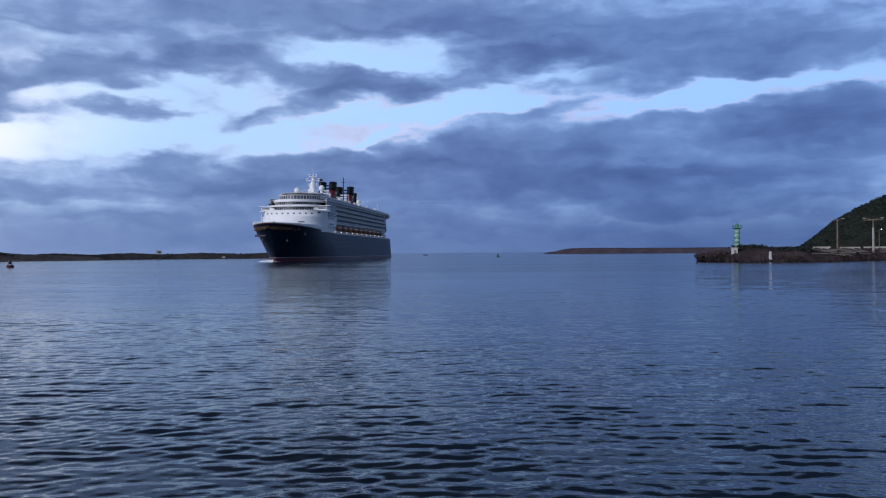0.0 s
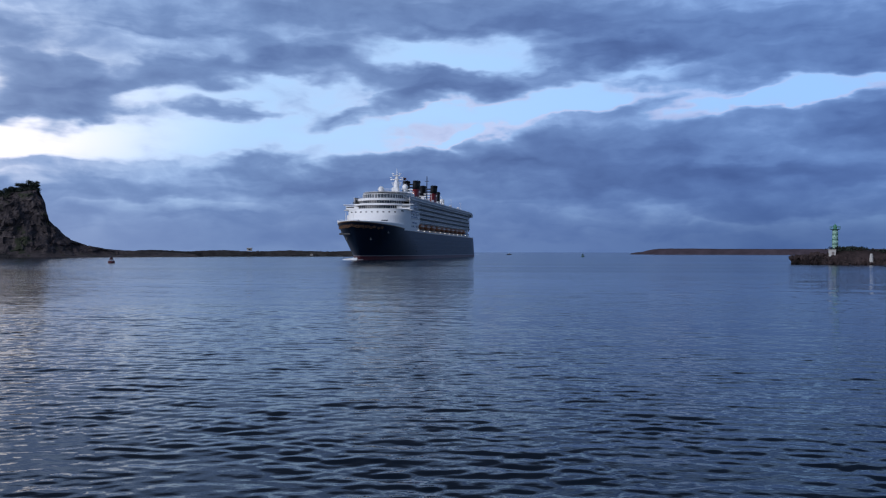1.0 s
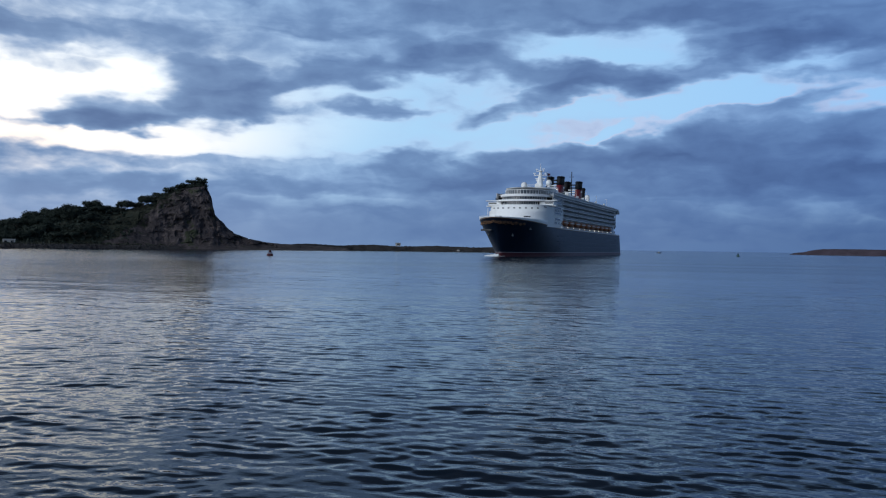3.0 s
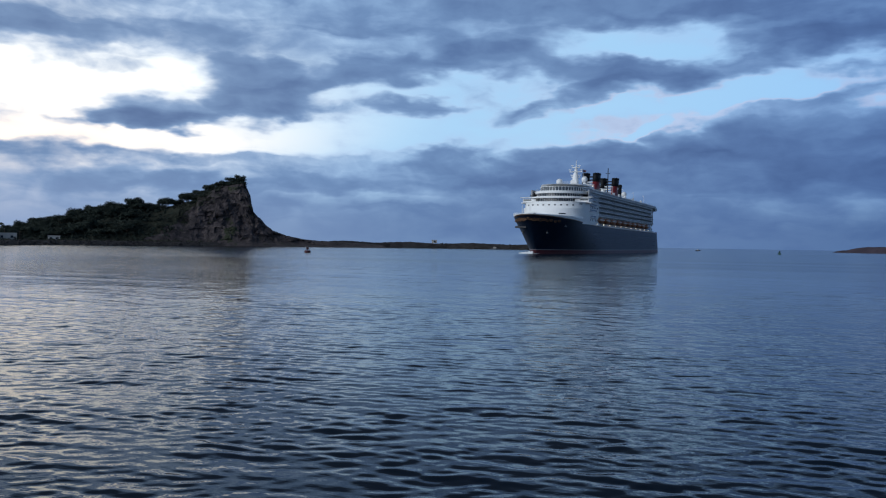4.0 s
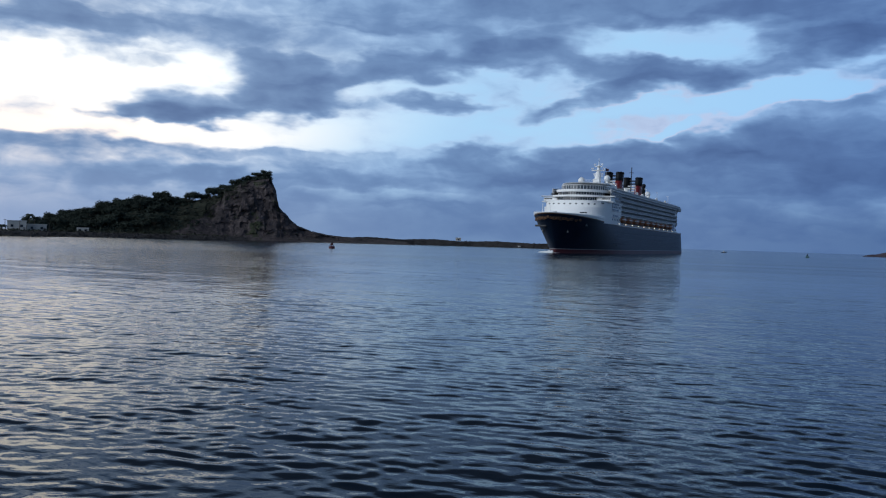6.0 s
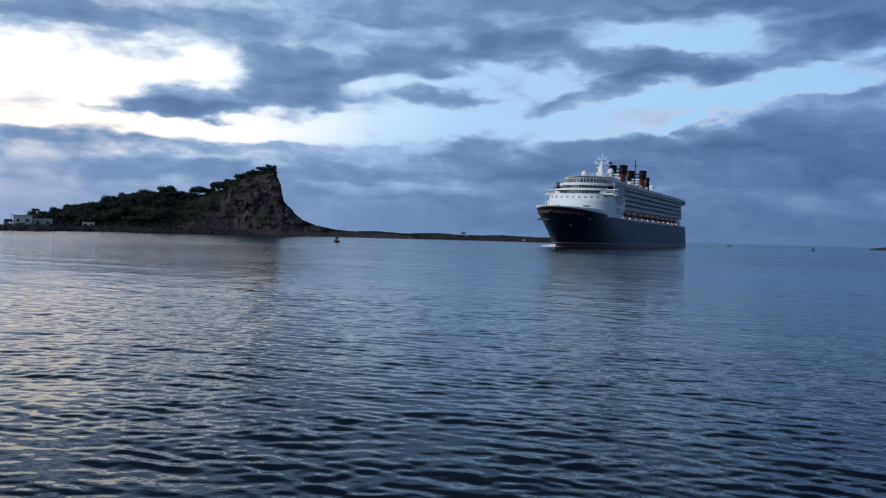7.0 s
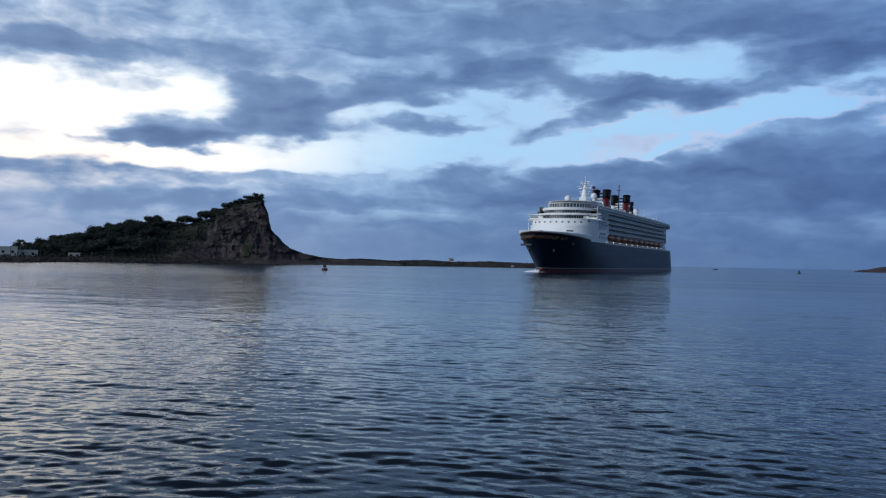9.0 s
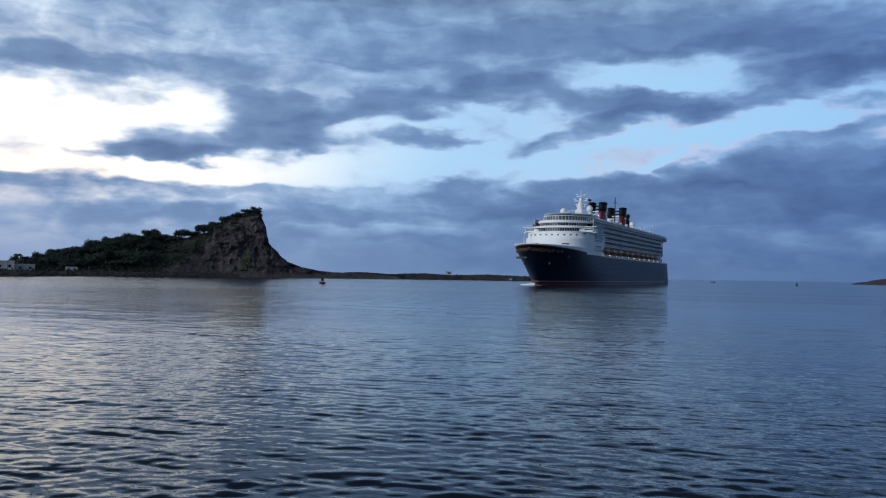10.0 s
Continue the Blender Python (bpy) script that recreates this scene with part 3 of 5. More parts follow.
kinds = [tree(1, 9.5, 11.5, M_LEAF, 0.75), tree(2, 7.5, 12.5, M_LEAF, 0.6), tree(3, 6.0, 6.5, M_LEAF_DRY, 0.9), tree(4, 11.0, 10.0, M_LEAF, 0.7)]
rng = random.Random(21)
spots = []
for k in range(44):
    spots.append((-160 + 142 * k / 43 + rng.uniform(-2, 2), rng.uniform(-5, 5), rng.uniform(0.7, 1.15)))
for k in range(16):
    spots.append((-19 + 32 * k / 15, rng.uniform(-3, 3), rng.uniform(0.5, 0.75)))
for k in range(120):
    spots.append((rng.uniform(-165, -62), rng.uniform(-56, -4), rng.uniform(0.5, 1.0)))
for k in range(9):
    spots.append((rng.uniform(-42, -8), rng.uniform(-16, 0), rng.uniform(0.25, 0.45)))
spots += [(13.5, -1, 0.6), (16.0, 0, 0.45)]
for k, (x, y, size) in enumerate(spots):
    p = on_ridge(x, y)
    m = Matrix.Translation(p + Vector((0, 0, -2.3 * size))) @ pose(0, 0, 0, rng.uniform(-5, 5), rng.uniform(-5, 5), rng.uniform(0, 360))
    c = copy_thing(kinds[k % 4], m) if k >= 4 else kinds[k]
    if k < 4: c.matrix_world = m
    c.scale = (size, size, size * rng.uniform(0.8, 1.05))


def scrub(name, count, place, size, mat, label, seed):
    """Low bushes covering a slope, too many to count."""
    rng = random.Random(seed)
    verts, faces = [], []
    for _ in range(count):
        p = place(rng)
        s = size * (0.5 + rng.random())
        for _ in range(12):
            d = Vector((rng.gauss(0, 0.5), rng.gauss(0, 0.5), abs(rng.gauss(0, 0.4)))) * s
            face = (d.normalized() + Vector((rng.gauss(0, 0.4), rng.gauss(0, 0.4), 0.7))).normalized()
            u = face.cross(Vector((rng.gauss(0, 1), rng.gauss(0, 1), rng.gauss(0, 1)))).normalized() * s * 0.42
            v = face.cross(u) * 0.8
            o = len(verts)
            verts += [p + d + u, p + d + v, p + d - u, p + d - v]
            faces.append((o, o + 1, o + 2, o + 3))
    return tagged(new(name, mesh_from(name, verts, faces, mat)), label, "scrub", kind="stuff")


scrub("slope_scrub", 2600, lambda r: on_ridge(r.triangular(-172, -30, -120), r.uniform(-60, 4)), 1.6, M_LEAF, "dense dark green scrub on the headland slope", 31)
scrub("ledge_scrub", 330, lambda r: on_ridge(r.uniform(-36, -2), r.uniform(-30, 0)), 1.1, M_LEAF_DRY, "sparse dry bushes on the cliff ledges", 38)
scrub("summit_scrub", 500, lambda r: on_ridge(r.uniform(-22, 17), r.uniform(-7, 3)), 1.4, M_LEAF, "bushes crowning the cliff top", 32)
scrub("shore_scrub", 260, lambda r: (lambda a: bearing(a, float(np.interp(a, [q[0] for q in shore_line], [q[1] for q in shore_line])) + r.uniform(-1, 14), 2.4))(r.uniform(-48, -33)), 1.3, M_LEAF_DRY, "patchy dry scrub on the harbour bank", 33)


def on_hill(r):
    x = r.uniform(-86, 140)
    y = r.uniform(-116, 4)
    top = float(np.interp(x, [q[0] for q in HILL_SHAPE], [q[1] for q in HILL_SHAPE]))
    return right_hill.matrix_world @ Vector((x, y, top * max(0.0, 1 + y / 120) ** 0.6))


scrub("hill_scrub", 15000, on_hill, 1.05, M_LEAF, "dense dark scrub covering the hill", 34)
scrub("jetty_scrub", 420, lambda r: bearing(r.gauss(22.7, 0.5), 318 + r.uniform(-2, 6), 3.4 + r.uniform(0, 1.3)), 0.6, M_LEAF, "low bushes growing on the jetty", 35)
scrub("mound_scrub", 560, lambda r: bearing(r.gauss(20.15, 0.4), 317 + r.uniform(-4, 4), 4.3 + r.uniform(0, 1.3)), 0.5, M_LEAF, "dark scrub on the mound by the tower", 37)
scrub("jetty_grass", 420, lambda r: (lambda a: bearing(a, float(np.interp(a, [q[0] for q in jetty_line], [q[1] for q in jetty_line])) + r.uniform(-2, 9), 3.3))(r.uniform(24, 33)), 0.9, M_LEAF_DRY, "rough grass and weeds on the jetty top", 36)


# ---- buildings on the shore ----
def house(size, at, turn, label, annex=False):
    w, d, h = size
    t = new("house")
    solid("wall", lambda bm: (box(bm, (w, d, h), (0, 0, h / 2), bevel=0.04), box(bm, (w + 0.1, d + 0.1, 0.35), (0, 0, 0.1))), M_PLASTER, t)
    solid("roof", lambda bm: (box(bm, (w + 0.4, d + 0.4, 0.25), (0, 0, h + 0.12), bevel=0.04), box(bm, (w + 0.4, 0.2, 0.4), (0, -d / 2 - 0.1, h + 0.4)), box(bm, (w + 0.4, 0.2, 0.4), (0, d / 2 + 0.1, h + 0.4))), M_PLASTER, t, "flat roof with a low parapet")
    count = max(1, int(w / 3.2))
    for k in range(count):
        x = -w / 2 + w * (k + 0.5) / count
        win = solid("window", lambda bm: box(bm, (1.3, 0.12, 1.2), (x, -d / 2 - 0.03, h * 0.55)), M_DARKGLASS, t, "dark window")
        solid("lintel", lambda bm: box(bm, (1.5, 0.16, 0.1), (x, -d / 2 - 0.05, h * 0.55 + 0.65)), M_TILE, win)
        solid("sill", lambda bm: box(bm, (1.5, 0.2, 0.1), (x, -d / 2 - 0.06, h * 0.55 - 0.65)), M_TILE, win)
    solid("door", lambda bm: box(bm, (1.0, 0.12, 2.1), (w / 2 - 1.0, -d / 2 - 0.03, 1.05)), M_TILE, t)
    t.matrix_world = Matrix.Translation(at) @ pose(0, 0, 0, 0, 0, turn)
    return tagged(t, label, "house")


house((9, 7, 5.0), bearing(-46.9, 496, 2.4), 46, "small flat-roofed white house above the shore bank")
house((9.5, 6, 3.4), bearing(-45.8, 503, 2.4), 46, "low white annex beside the taller house")
house((6.5, 4.5, 2.3), bearing(-43.2, 548, 2.5), 43, "single-storey pale hut among the trees")
house((4.6, 3.0, 2.2), bearing(-18.8, 747, 4.6), 18, "tiny white hut on the long breakwater")
for az, d, tall, seed in ((-46.25, 506, 9.6, 1), (-45.95, 512, 8.2, 2), (-46.5, 515, 8.0, 5), (-45.5, 515, 6.0, 6), (-47.75, 480, 3.4, 3)):
    palm(tall, seed).matrix_world = Matrix.Translation(bearing(az, d, 2.0))


def utility_pole(az, d, tall):
    t = new("utility_pole")
    solid("pole", lambda bm: rod(bm, (0, 0, -0.6), (0, 0, tall), 0.16, 0.11, 8), M_BARK, t)
    solid("crossarm", lambda bm: box(bm, (1.5, 0.14, 0.14), (0, 0, tall - 0.5), bevel=0.02), M_BARK, t)
    t.matrix_world = Matrix.Translation(bearing(az, d, 2.2)) @ pose(0, 0, 0, 0, 0, -az)
    return tagged(t, "thin wooden utility pole beside the white house", "utility pole", "utility poles")


utility_pole(-47.55, 482, 6.4)
utility_pole(-46.75, 484, 6.0)
utility_pole(-45.1, 500, 5.2)


# ---- jetty things ----
M_GREEN = material("light_green_paint", (0.30, 0.52, 0.42), 0.6, vary=0.35, scale=3.0)
M_GREEN_DARK = material("weathered_green_paint", (0.07, 0.25, 0.15), 0.6, vary=0.4, scale=3.0)
M_CONCRETE = material("pale_concrete", (0.42, 0.38, 0.34), 0.9, vary=0.35, scale=2.5, bump=0.02)
M_POLE = material("weathered_pole", (0.22, 0.165, 0.11), 0.85, vary=0.4, scale=3.0)
M_DRIFT = material("driftwood", (0.20, 0.17, 0.145), 0.95, vary=0.45, scale=2.0, bump=0.02)
M_LAMP = material("warm_lamp", (1.0, 0.9, 0.7), 0.4, emission=(1.0, 0.82, 0.55, 3.0))


def light_tower():
    t = new("light_tower")
    for k in range(5):
        z = 1.7 * k
        solid("drum", lambda bm: rod(bm, (0, 0, z), (0, 0, z + 1.66), 1.08 - 0.04 * k, 1.05 - 0.04 * k, 20), M_GREEN, t, "pale green drum", True)
        solid("band", lambda bm: rod(bm, (0, 0, z + 1.62), (0, 0, z + 1.74), 1.16 - 0.04 * k, None, 20), M_GREEN_DARK, t)
    for k in range(14):
        a = k * 0.42
        solid("step", lambda bm: box(bm, (0.8, 0.28, 0.07), (math.cos(a) * 1.35, math.sin(a) * 1.35, 0.4 + k * 0.56), math.degrees(a)), M_GREEN_DARK, t)
    g = solid("gallery", lambda bm: rod(bm, (0, 0, 8.5), (0, 0, 8.75), 1.0, 1.75, 20), M_GREEN_DARK, t, "dark green gallery")
    for k in range(12):
        a = k * math.pi / 6
        solid("post", lambda bm: rod(bm, (math.cos(a) * 1.68, math.sin(a) * 1.68, 8.75), (math.cos(a) * 1.68, math.sin(a) * 1.68, 9.75), 0.04, None, 6), M_GREEN_DARK, g)
    for z in (9.25, 9.75):
        bm = bmesh.new()
        for k in range(20):
            a, b = k * math.pi / 10, (k + 1) * math.pi / 10
            rod(bm, (math.cos(a) * 1.68, math.sin(a) * 1.68, z), (math.cos(b) * 1.68, math.sin(b) * 1.68, z), 0.035, None, 5)
        part("rail", bm, M_GREEN_DARK, g)
    solid("lantern", lambda bm: (rod(bm, (0, 0, 8.75), (0, 0, 9.9), 0.62, None, 14), rod(bm, (0, 0, 9.9), (0, 0, 10.5), 0.75, 0.1, 14), rod(bm, (0, 0, 10.4), (0, 0, 11.0), 0.05)), M_GREEN_DARK, t, "small capped lantern")
    t.matrix_world = Matrix.Translation(bearing(19.42, 320, 3.3))
    return tagged(t, "green harbour light tower with a gallery on the jetty", "light tower")


light_tower()
t = new("equipment_hut")
solid("wall", lambda bm: (box(bm, (2.2, 2.2, 2.5), (0, 0, 1.25), bevel=0.05),), M_PLASTER, t)
solid("roof", lambda bm: box(bm, (2.5, 2.5, 0.18), (0, 0, 2.6), bevel=0.03), M_CONCRETE, t)
solid("door", lambda bm: box(bm, (0.8, 0.1, 1.8), (0.2, -1.12, 0.95)), M_TILE, t)
t.matrix_world = Matrix.Translation(bearing(19.25, 313, 2.4)) @ pose(0, 0, 0, 0, 0, -15)
tagged(t, "small whitewashed hut at the foot of the tower", "hut")

t = new("marker_post")
solid("plinth", lambda bm: box(bm, (1.9, 1.9, 0.9), (0, 0, 0.2), bevel=0.08), M_CONCRETE, t)
solid("pillar", lambda bm: rod(bm, (0, 0, 0.6), (0, 0, 3.2), 0.8, 0.6, 12), M_PLASTER, t, "whitewashed tapered pillar")
solid("cap", lambda bm: ball(bm, (0, 0, 3.5), 0.6), M_PLASTER, t, smooth=True)
t.matrix_world = Matrix.Translation(bearing(21.42, 308.5, 0.2)) @ Matrix.Diagonal((0.8, 0.8, 0.85, 1))
tagged(t, "white tapered marker post at the water's edge", "marker post")


def lamp_post(az, d, tall, z, arms, label, turn=0):
    t = new("lamp_post")
    solid("pole", lambda bm: (rod(bm, (0, 0, -0.5), (0, 0, tall), 0.34, 0.2, 10), rod(bm, (0, 0, -0.5), (0, 0, 1.4), 0.55, 0.5, 10)), M_POLE, t)
    for s in (-1, 1):
        arm = solid("arm", lambda bm: (rod(bm, (0, 0, tall - 0.6), (s * arms * 0.6, 0, tall + 0.1), 0.1, 0.09, 6), rod(bm, (s * arms * 0.6, 0, tall + 0.1), (s * arms, 0, tall + 0.2), 0.09, 0.07, 6)), M_POLE, t)
        solid("head", lambda bm: box(bm, (1.1, 0.5, 0.28), (s * arms, 0, tall + 0.2), bevel=0.06), M_CONCRETE, arm)
    t.matrix_world = Matrix.Translation(bearing(az, d, z)) @ pose(0, 0, 0, 0, 0, turn - az)
    return tagged(t, label, "lamp post", "lamp posts on the jetty")


lamp_post(25.3, 345, 12.2, 3.2, 1.9, "tall weathered lamp post with two arms")
t = lamp_post(27.28, 352, 13.4, 2.2, 3.0, "thick pale pole with a wide crossarm")
solid("sleeve", lambda bm: rod(bm, (0, 0, 1.0), (0, 0, 10.0), 0.46, 0.36, 12), M_CONCRETE, t, "pale concrete sleeve")
solid("crossarm", lambda bm: box(bm, (6.6, 0.3, 0.3), (0, 0, 12.9), bevel=0.04), M_POLE, t)
t = new("street_lamp")
solid("pole", lambda bm: (rod(bm, (0, 0, -0.5), (0, 0, 8.2), 0.14, 0.1, 8), rod(bm, (0, 0, 8.1), (0.9, 0, 8.5), 0.07, None, 6)), M_POLE, t)
solid("lamp", lambda bm: ball(bm, (1.0, 0, 8.4), 0.17, 0.7, 10), M_LAMP, t, "small lit lamp")
t.matrix_world = Matrix.Translation(bearing(27.6, 372, 3.6))
tagged(t, "slim street lamp with a small lit head", "street lamp")
for k, (az, d, w, h) in enumerate(((24.4, 372, 7, 0.8), (26.0, 380, 8, 0.6), (27.5, 392, 11, 0.7), (29.2, 405, 13, 0.7))):
    ob = solid("low_wall", lambda bm: (box(bm, (w, 0.4, h), (0, 0, h / 2), bevel=0.04), box(bm, (w + 0.1, 0.55, 0.15), (0, 0, h + 0.05), bevel=0.03)), M_CONCRETE, None)
    ob.matrix_world = Matrix.Translation(bearing(az, d, 4.4)) @ pose(0, 0, 0, 0, 0, -az - 20)
    tagged(ob, "low whitewashed wall behind the jetty", "wall", "whitewashed walls")
back_ground = embankment("quay_ground", [(22.0, 372), (26, 392), (32, 430), (37, 460)], 4.5, 44, M_SHORE, "rough dark ground behind the jetty", "ground", seed=15, rough=0.6, kind="structure")
for k in range(26):
    rr = random.Random(k + 60)
    ob = solid("driftwood", lambda bm: box(bm, (rr.uniform(4, 9), 0.28, 0.26), (0, 0, 0), bevel=0.05), M_DRIFT, None)
    k0 = rr.choice((3, 3, 4))
    a, b = bearing(*jetty_line[k0]), bearing(*jetty_line[k0 + 1])
    along = (b - a).normalized()
    out = Vector((along.y, -along.x, 0))
    off = rr.uniform(4.0, 9.0)
    ob.matrix_world = Matrix.Translation(a.lerp(b, rr.random()) + out * off + Vector((0, 0, float(np.interp(off / 12, [0.0, 0.3, 0.55, 0.78, 1.0], [3.7, 3.5, 2.6, 1.4, 0.2])) + 0.75))) @ pose(0, 0, 0, 0, rr.uniform(-4, 12), rr.uniform(-30, 30) - 25)
    tagged(ob, "pale weathered driftwood log lying on the rubble", "driftwood", "driftwood on the jetty")


# ---- buoys and small boats ----
M_RED = material("faded_red_paint", (0.08, 0.013, 0.022), 0.6, vary=0.35, scale=4.0)
M_BUOYGREEN = material("buoy_green_paint", (0.03, 0.10, 0.06), 0.6, vary=0.35, scale=4.0)
M_DARK = material("dark_steel", (0.03, 0.03, 0.035), 0.5, vary=0.3, scale=4.0)


def buoy(at, mat, size, label):
    t = new("buoy")
    solid("float", lambda bm: (rod(bm, (0, 0, -0.5), (0, 0, 0.7), 1.25, 1.35, 18), rod(bm, (0, 0, 0.7), (0, 0, 0.95), 1.35, 0.9, 18)), mat, t, smooth=False)
    for k in range(4):
        a = k * math.pi / 2 + 0.4
        solid("leg", lambda bm: rod(bm, (math.cos(a) * 0.85, math.sin(a) * 0.85, 0.9), (math.cos(a) * 0.28, math.sin(a) * 0.28, 2.3), 0.09, 0.07, 6), mat, t)
    solid("panel", lambda bm: (box(bm, (1.2, 0.06, 0.9), (0, 0, 1.75)), box(bm, (0.06, 1.2, 0.9), (0, 0, 1.75))), mat, t, "crossed daymark panel")
    lamp = solid("lantern", lambda bm: (rod(bm, (0, 0, 2.25), (0, 0, 2.4), 0.4, None, 12), rod(bm, (0, 0, 2.4), (0, 0, 2.85), 0.2, 0.16, 10)), M_DARK, t)
    t.matrix_world = Matrix.Translation(at) @ Matrix.Diagonal((size, size, size, 1))
    return tagged(t, label, "buoy", "channel buoys")


buoy(bearing(-27.42, 322), M_RED, 0.9, "red channel buoy afloat with a dark lantern")
buoy(bearing(3.76, 690), M_BUOYGREEN, 0.95, "dark green channel buoy afloat beyond the ship")


def small_boat(length, mat, label):
    t = new("motor_boat")
    bm = bmesh.new()
    rows = []
    for k in range(9):
        u = k / 8
        w = length * 0.17 * (1 - u ** 3) + 0.02
        y = length * (u - 0.45)
        rise = 0.35 * u * u
        rows.append([bm.verts.new(c) for c in ((-w, y, 0.85 + rise), (-w * 0.75, y, 0.0), (0, y, -0.35 + rise), (w * 0.75, y, 0.0), (w, y, 0.85 + rise))])
    for a, b in zip(rows, rows[1:]):
        for k in range(4):
            bm.faces.new((a[k], a[k + 1], b[k + 1], b[k]))
        bm.faces.new((a[0], b[0], b[4], a[4]))
    bm.faces.new(rows[0])
    part("hull", bm, mat, t)
    cabin = solid("cabin", lambda bm: box(bm, (length * 0.2, length * 0.26, 1.3), (0, length * 0.02, 1.4), bevel=0.12), M_PLASTER, t, "small white cabin")
    solid("window", lambda bm: box(bm, (length * 0.21, length * 0.18, 0.4), (0, length * 0.04, 1.65)), M_DARKGLASS, cabin)
    solid("motor", lambda bm: box(bm, (0.5, 0.5, 1.0), (0, -length * 0.47, 0.7), bevel=0.08), M_DARK, t)
    return tagged(t, label, "boat")


skiff = small_boat(6.2, M_DARK, "small dark motor boat far out on the water")
wake = bmesh.new()
rows = []
for k in range(13):
    u = k / 12
    rows.append([wake.verts.new((e * (0.7 + 1.6 * u) + 0.4 * noise.noise(Vector((k, e, 0))), -3.0 - 70 * u, 0.16 * (1 - u) + 0.05)) for e in (-1, -0.3, 0.3, 1)])
for a, b in zip(rows, rows[1:]):
    for k in range(3):
        wake.faces.new((a[k], a[k + 1], b[k + 1], b[k]))
M_FOAM = material("white_foam", (0.75, 0.78, 0.8), 0.8, vary=0.2, scale=2.0, bump=0.1)
part("wake", wake, M_FOAM, skiff, "pale wake trailing on the water")
tender = small_boat(8.0, M_DARK, "low dark pilot boat close to the breakwater")


# ---- cruise ship ----
M_GOLD = material("gold_scroll_paint", (0.17, 0.085, 0.04), 0.55, vary=0.35, scale=2.0)
M_FUNNEL = material("red_funnel_paint", (0.16, 0.012, 0.017), 0.5, vary=0.2, scale=1.0)
M_BLACK = material("black_funnel_paint", (0.010, 0.011, 0.014), 0.6, vary=0.3, scale=1.0, spec=0.2)
M_BOATS = material("orange_lifeboat_paint", (0.36, 0.125, 0.045), 0.5, vary=0.25, scale=1.5)
# deck grey, set low so the ship's sides read as in shade
M_GREYSHADE = material("grey_paint_with_side_shade", (0.38, 0.39, 0.41), 0.6, vary=0.2, scale=1.0)
M_SHIPLAMP = material("deck_lamp", (1, 1, 1), 0.4, emission=(1.0, 0.90, 0.72, 3.0))
M_IRON = material("weathered_anchor_steel", (0.17, 0.17, 0.17), 0.7, vary=0.4, scale=2.0)
M_SCREEN = material("tinted_screen_glass", (0.06, 0.075, 0.09), 0.15, vary=0.5, scale=0.8)
# panels darkened as well, for the shade along the sides
M_BALCONY = material("shaded_balcony_panel", (0.27, 0.285, 0.305), 0.5, vary=0.3, scale=0.8)
M_CABIN = material("cabin_glass", (0.10, 0.105, 0.115), 0.25, vary=0.75, scale=2.4)

SHIP_TURN = 5.7                                     # degrees by which the bow points to the observer's left
SHIP_YAW = 180 - SHIP_TURN
STEM = Vector((-83.5, 416.7, 0))                    # where the stem meets the water at the start
SHIP_RUN = Vector((-4.8, -26.5, 0))                 # its way in ten seconds
ship = new("cruise_ship")
tagged(ship, "large cruise ship with navy hull, white decks and red funnels", "cruise ship")
# local axes: y forward, x to starboard, z up from the water; the stem meets the water at y = 0


def hull_half(y, z):
    """Half breadth of the hull y metres ahead of the stem (aft is negative), z above the water."""
    over = max(0.0, z) / 17.0
    a = nose(z) - y
    if a <= 0: return 0.0
    run = 88.0 - 46.0 * min(over, 1.0) ** 0.8
    u = min(1.0, a / run)
    w = 16.1 * (1 - (1 - u) ** 2.1) ** (0.72 - 0.13 * min(over, 1.0))
    aft = -y - 225
    if aft > 0: w *= 1 - 0.10 * (min(aft, 37) / 40) ** 2
    return w


def nose(z):
    return 12.5 * (max(0.0, z) / 17.0) ** 1.2


def sheer(y):
    """Height of the top of the navy paint."""
    return float(np.interp(-y, [-16, 0, 20, 45, 62, 100, 262], [18.9, 18.6, 17.2, 15.5, 14.9, 14.7, 14.5]))


def strake(low, high, rows, stations, cap=False):
    """A band of the hull's skin between two heights that change along its length."""
    bm = bmesh.new()
    grid = []
    for r in range(rows + 1):
        f = r / rows
        l, rt = [], []
        for s in stations:
            z = low(s) * (1 - f) + high(s) * f
            y = nose(z) + s * (62 + nose(z)) / 62 if s > -62 else s
            if s < -225: y -= 6.0 * (1 - min(1.0, max(0.0, z) / 14.5)) * (-s - 225) / 37
            w = hull_half(y, z)
            l.append(bm.verts.new((-w, y, z)))
            rt.append(bm.verts.new((w, y, z)))
        grid.append((l, rt))
    for (al, ar), (bl, br) in zip(grid, grid[1:]):
        for k in range(len(stations) - 1):
            bm.faces.new((al[k], al[k + 1], bl[k + 1], bl[k]))
            bm.faces.new((ar[k], br[k], br[k + 1], ar[k + 1]))
        bm.faces.new((al[-1], ar[-1], br[-1], bl[-1]))
    if cap:
        l, rt = grid[-1]
        for k in range(len(stations) - 1):
            bm.faces.new((l[k], l[k + 1], rt[k + 1], rt[k]))
    bmesh.ops.remove_doubles(bm, verts=bm.verts, dist=0.005)
    return bm


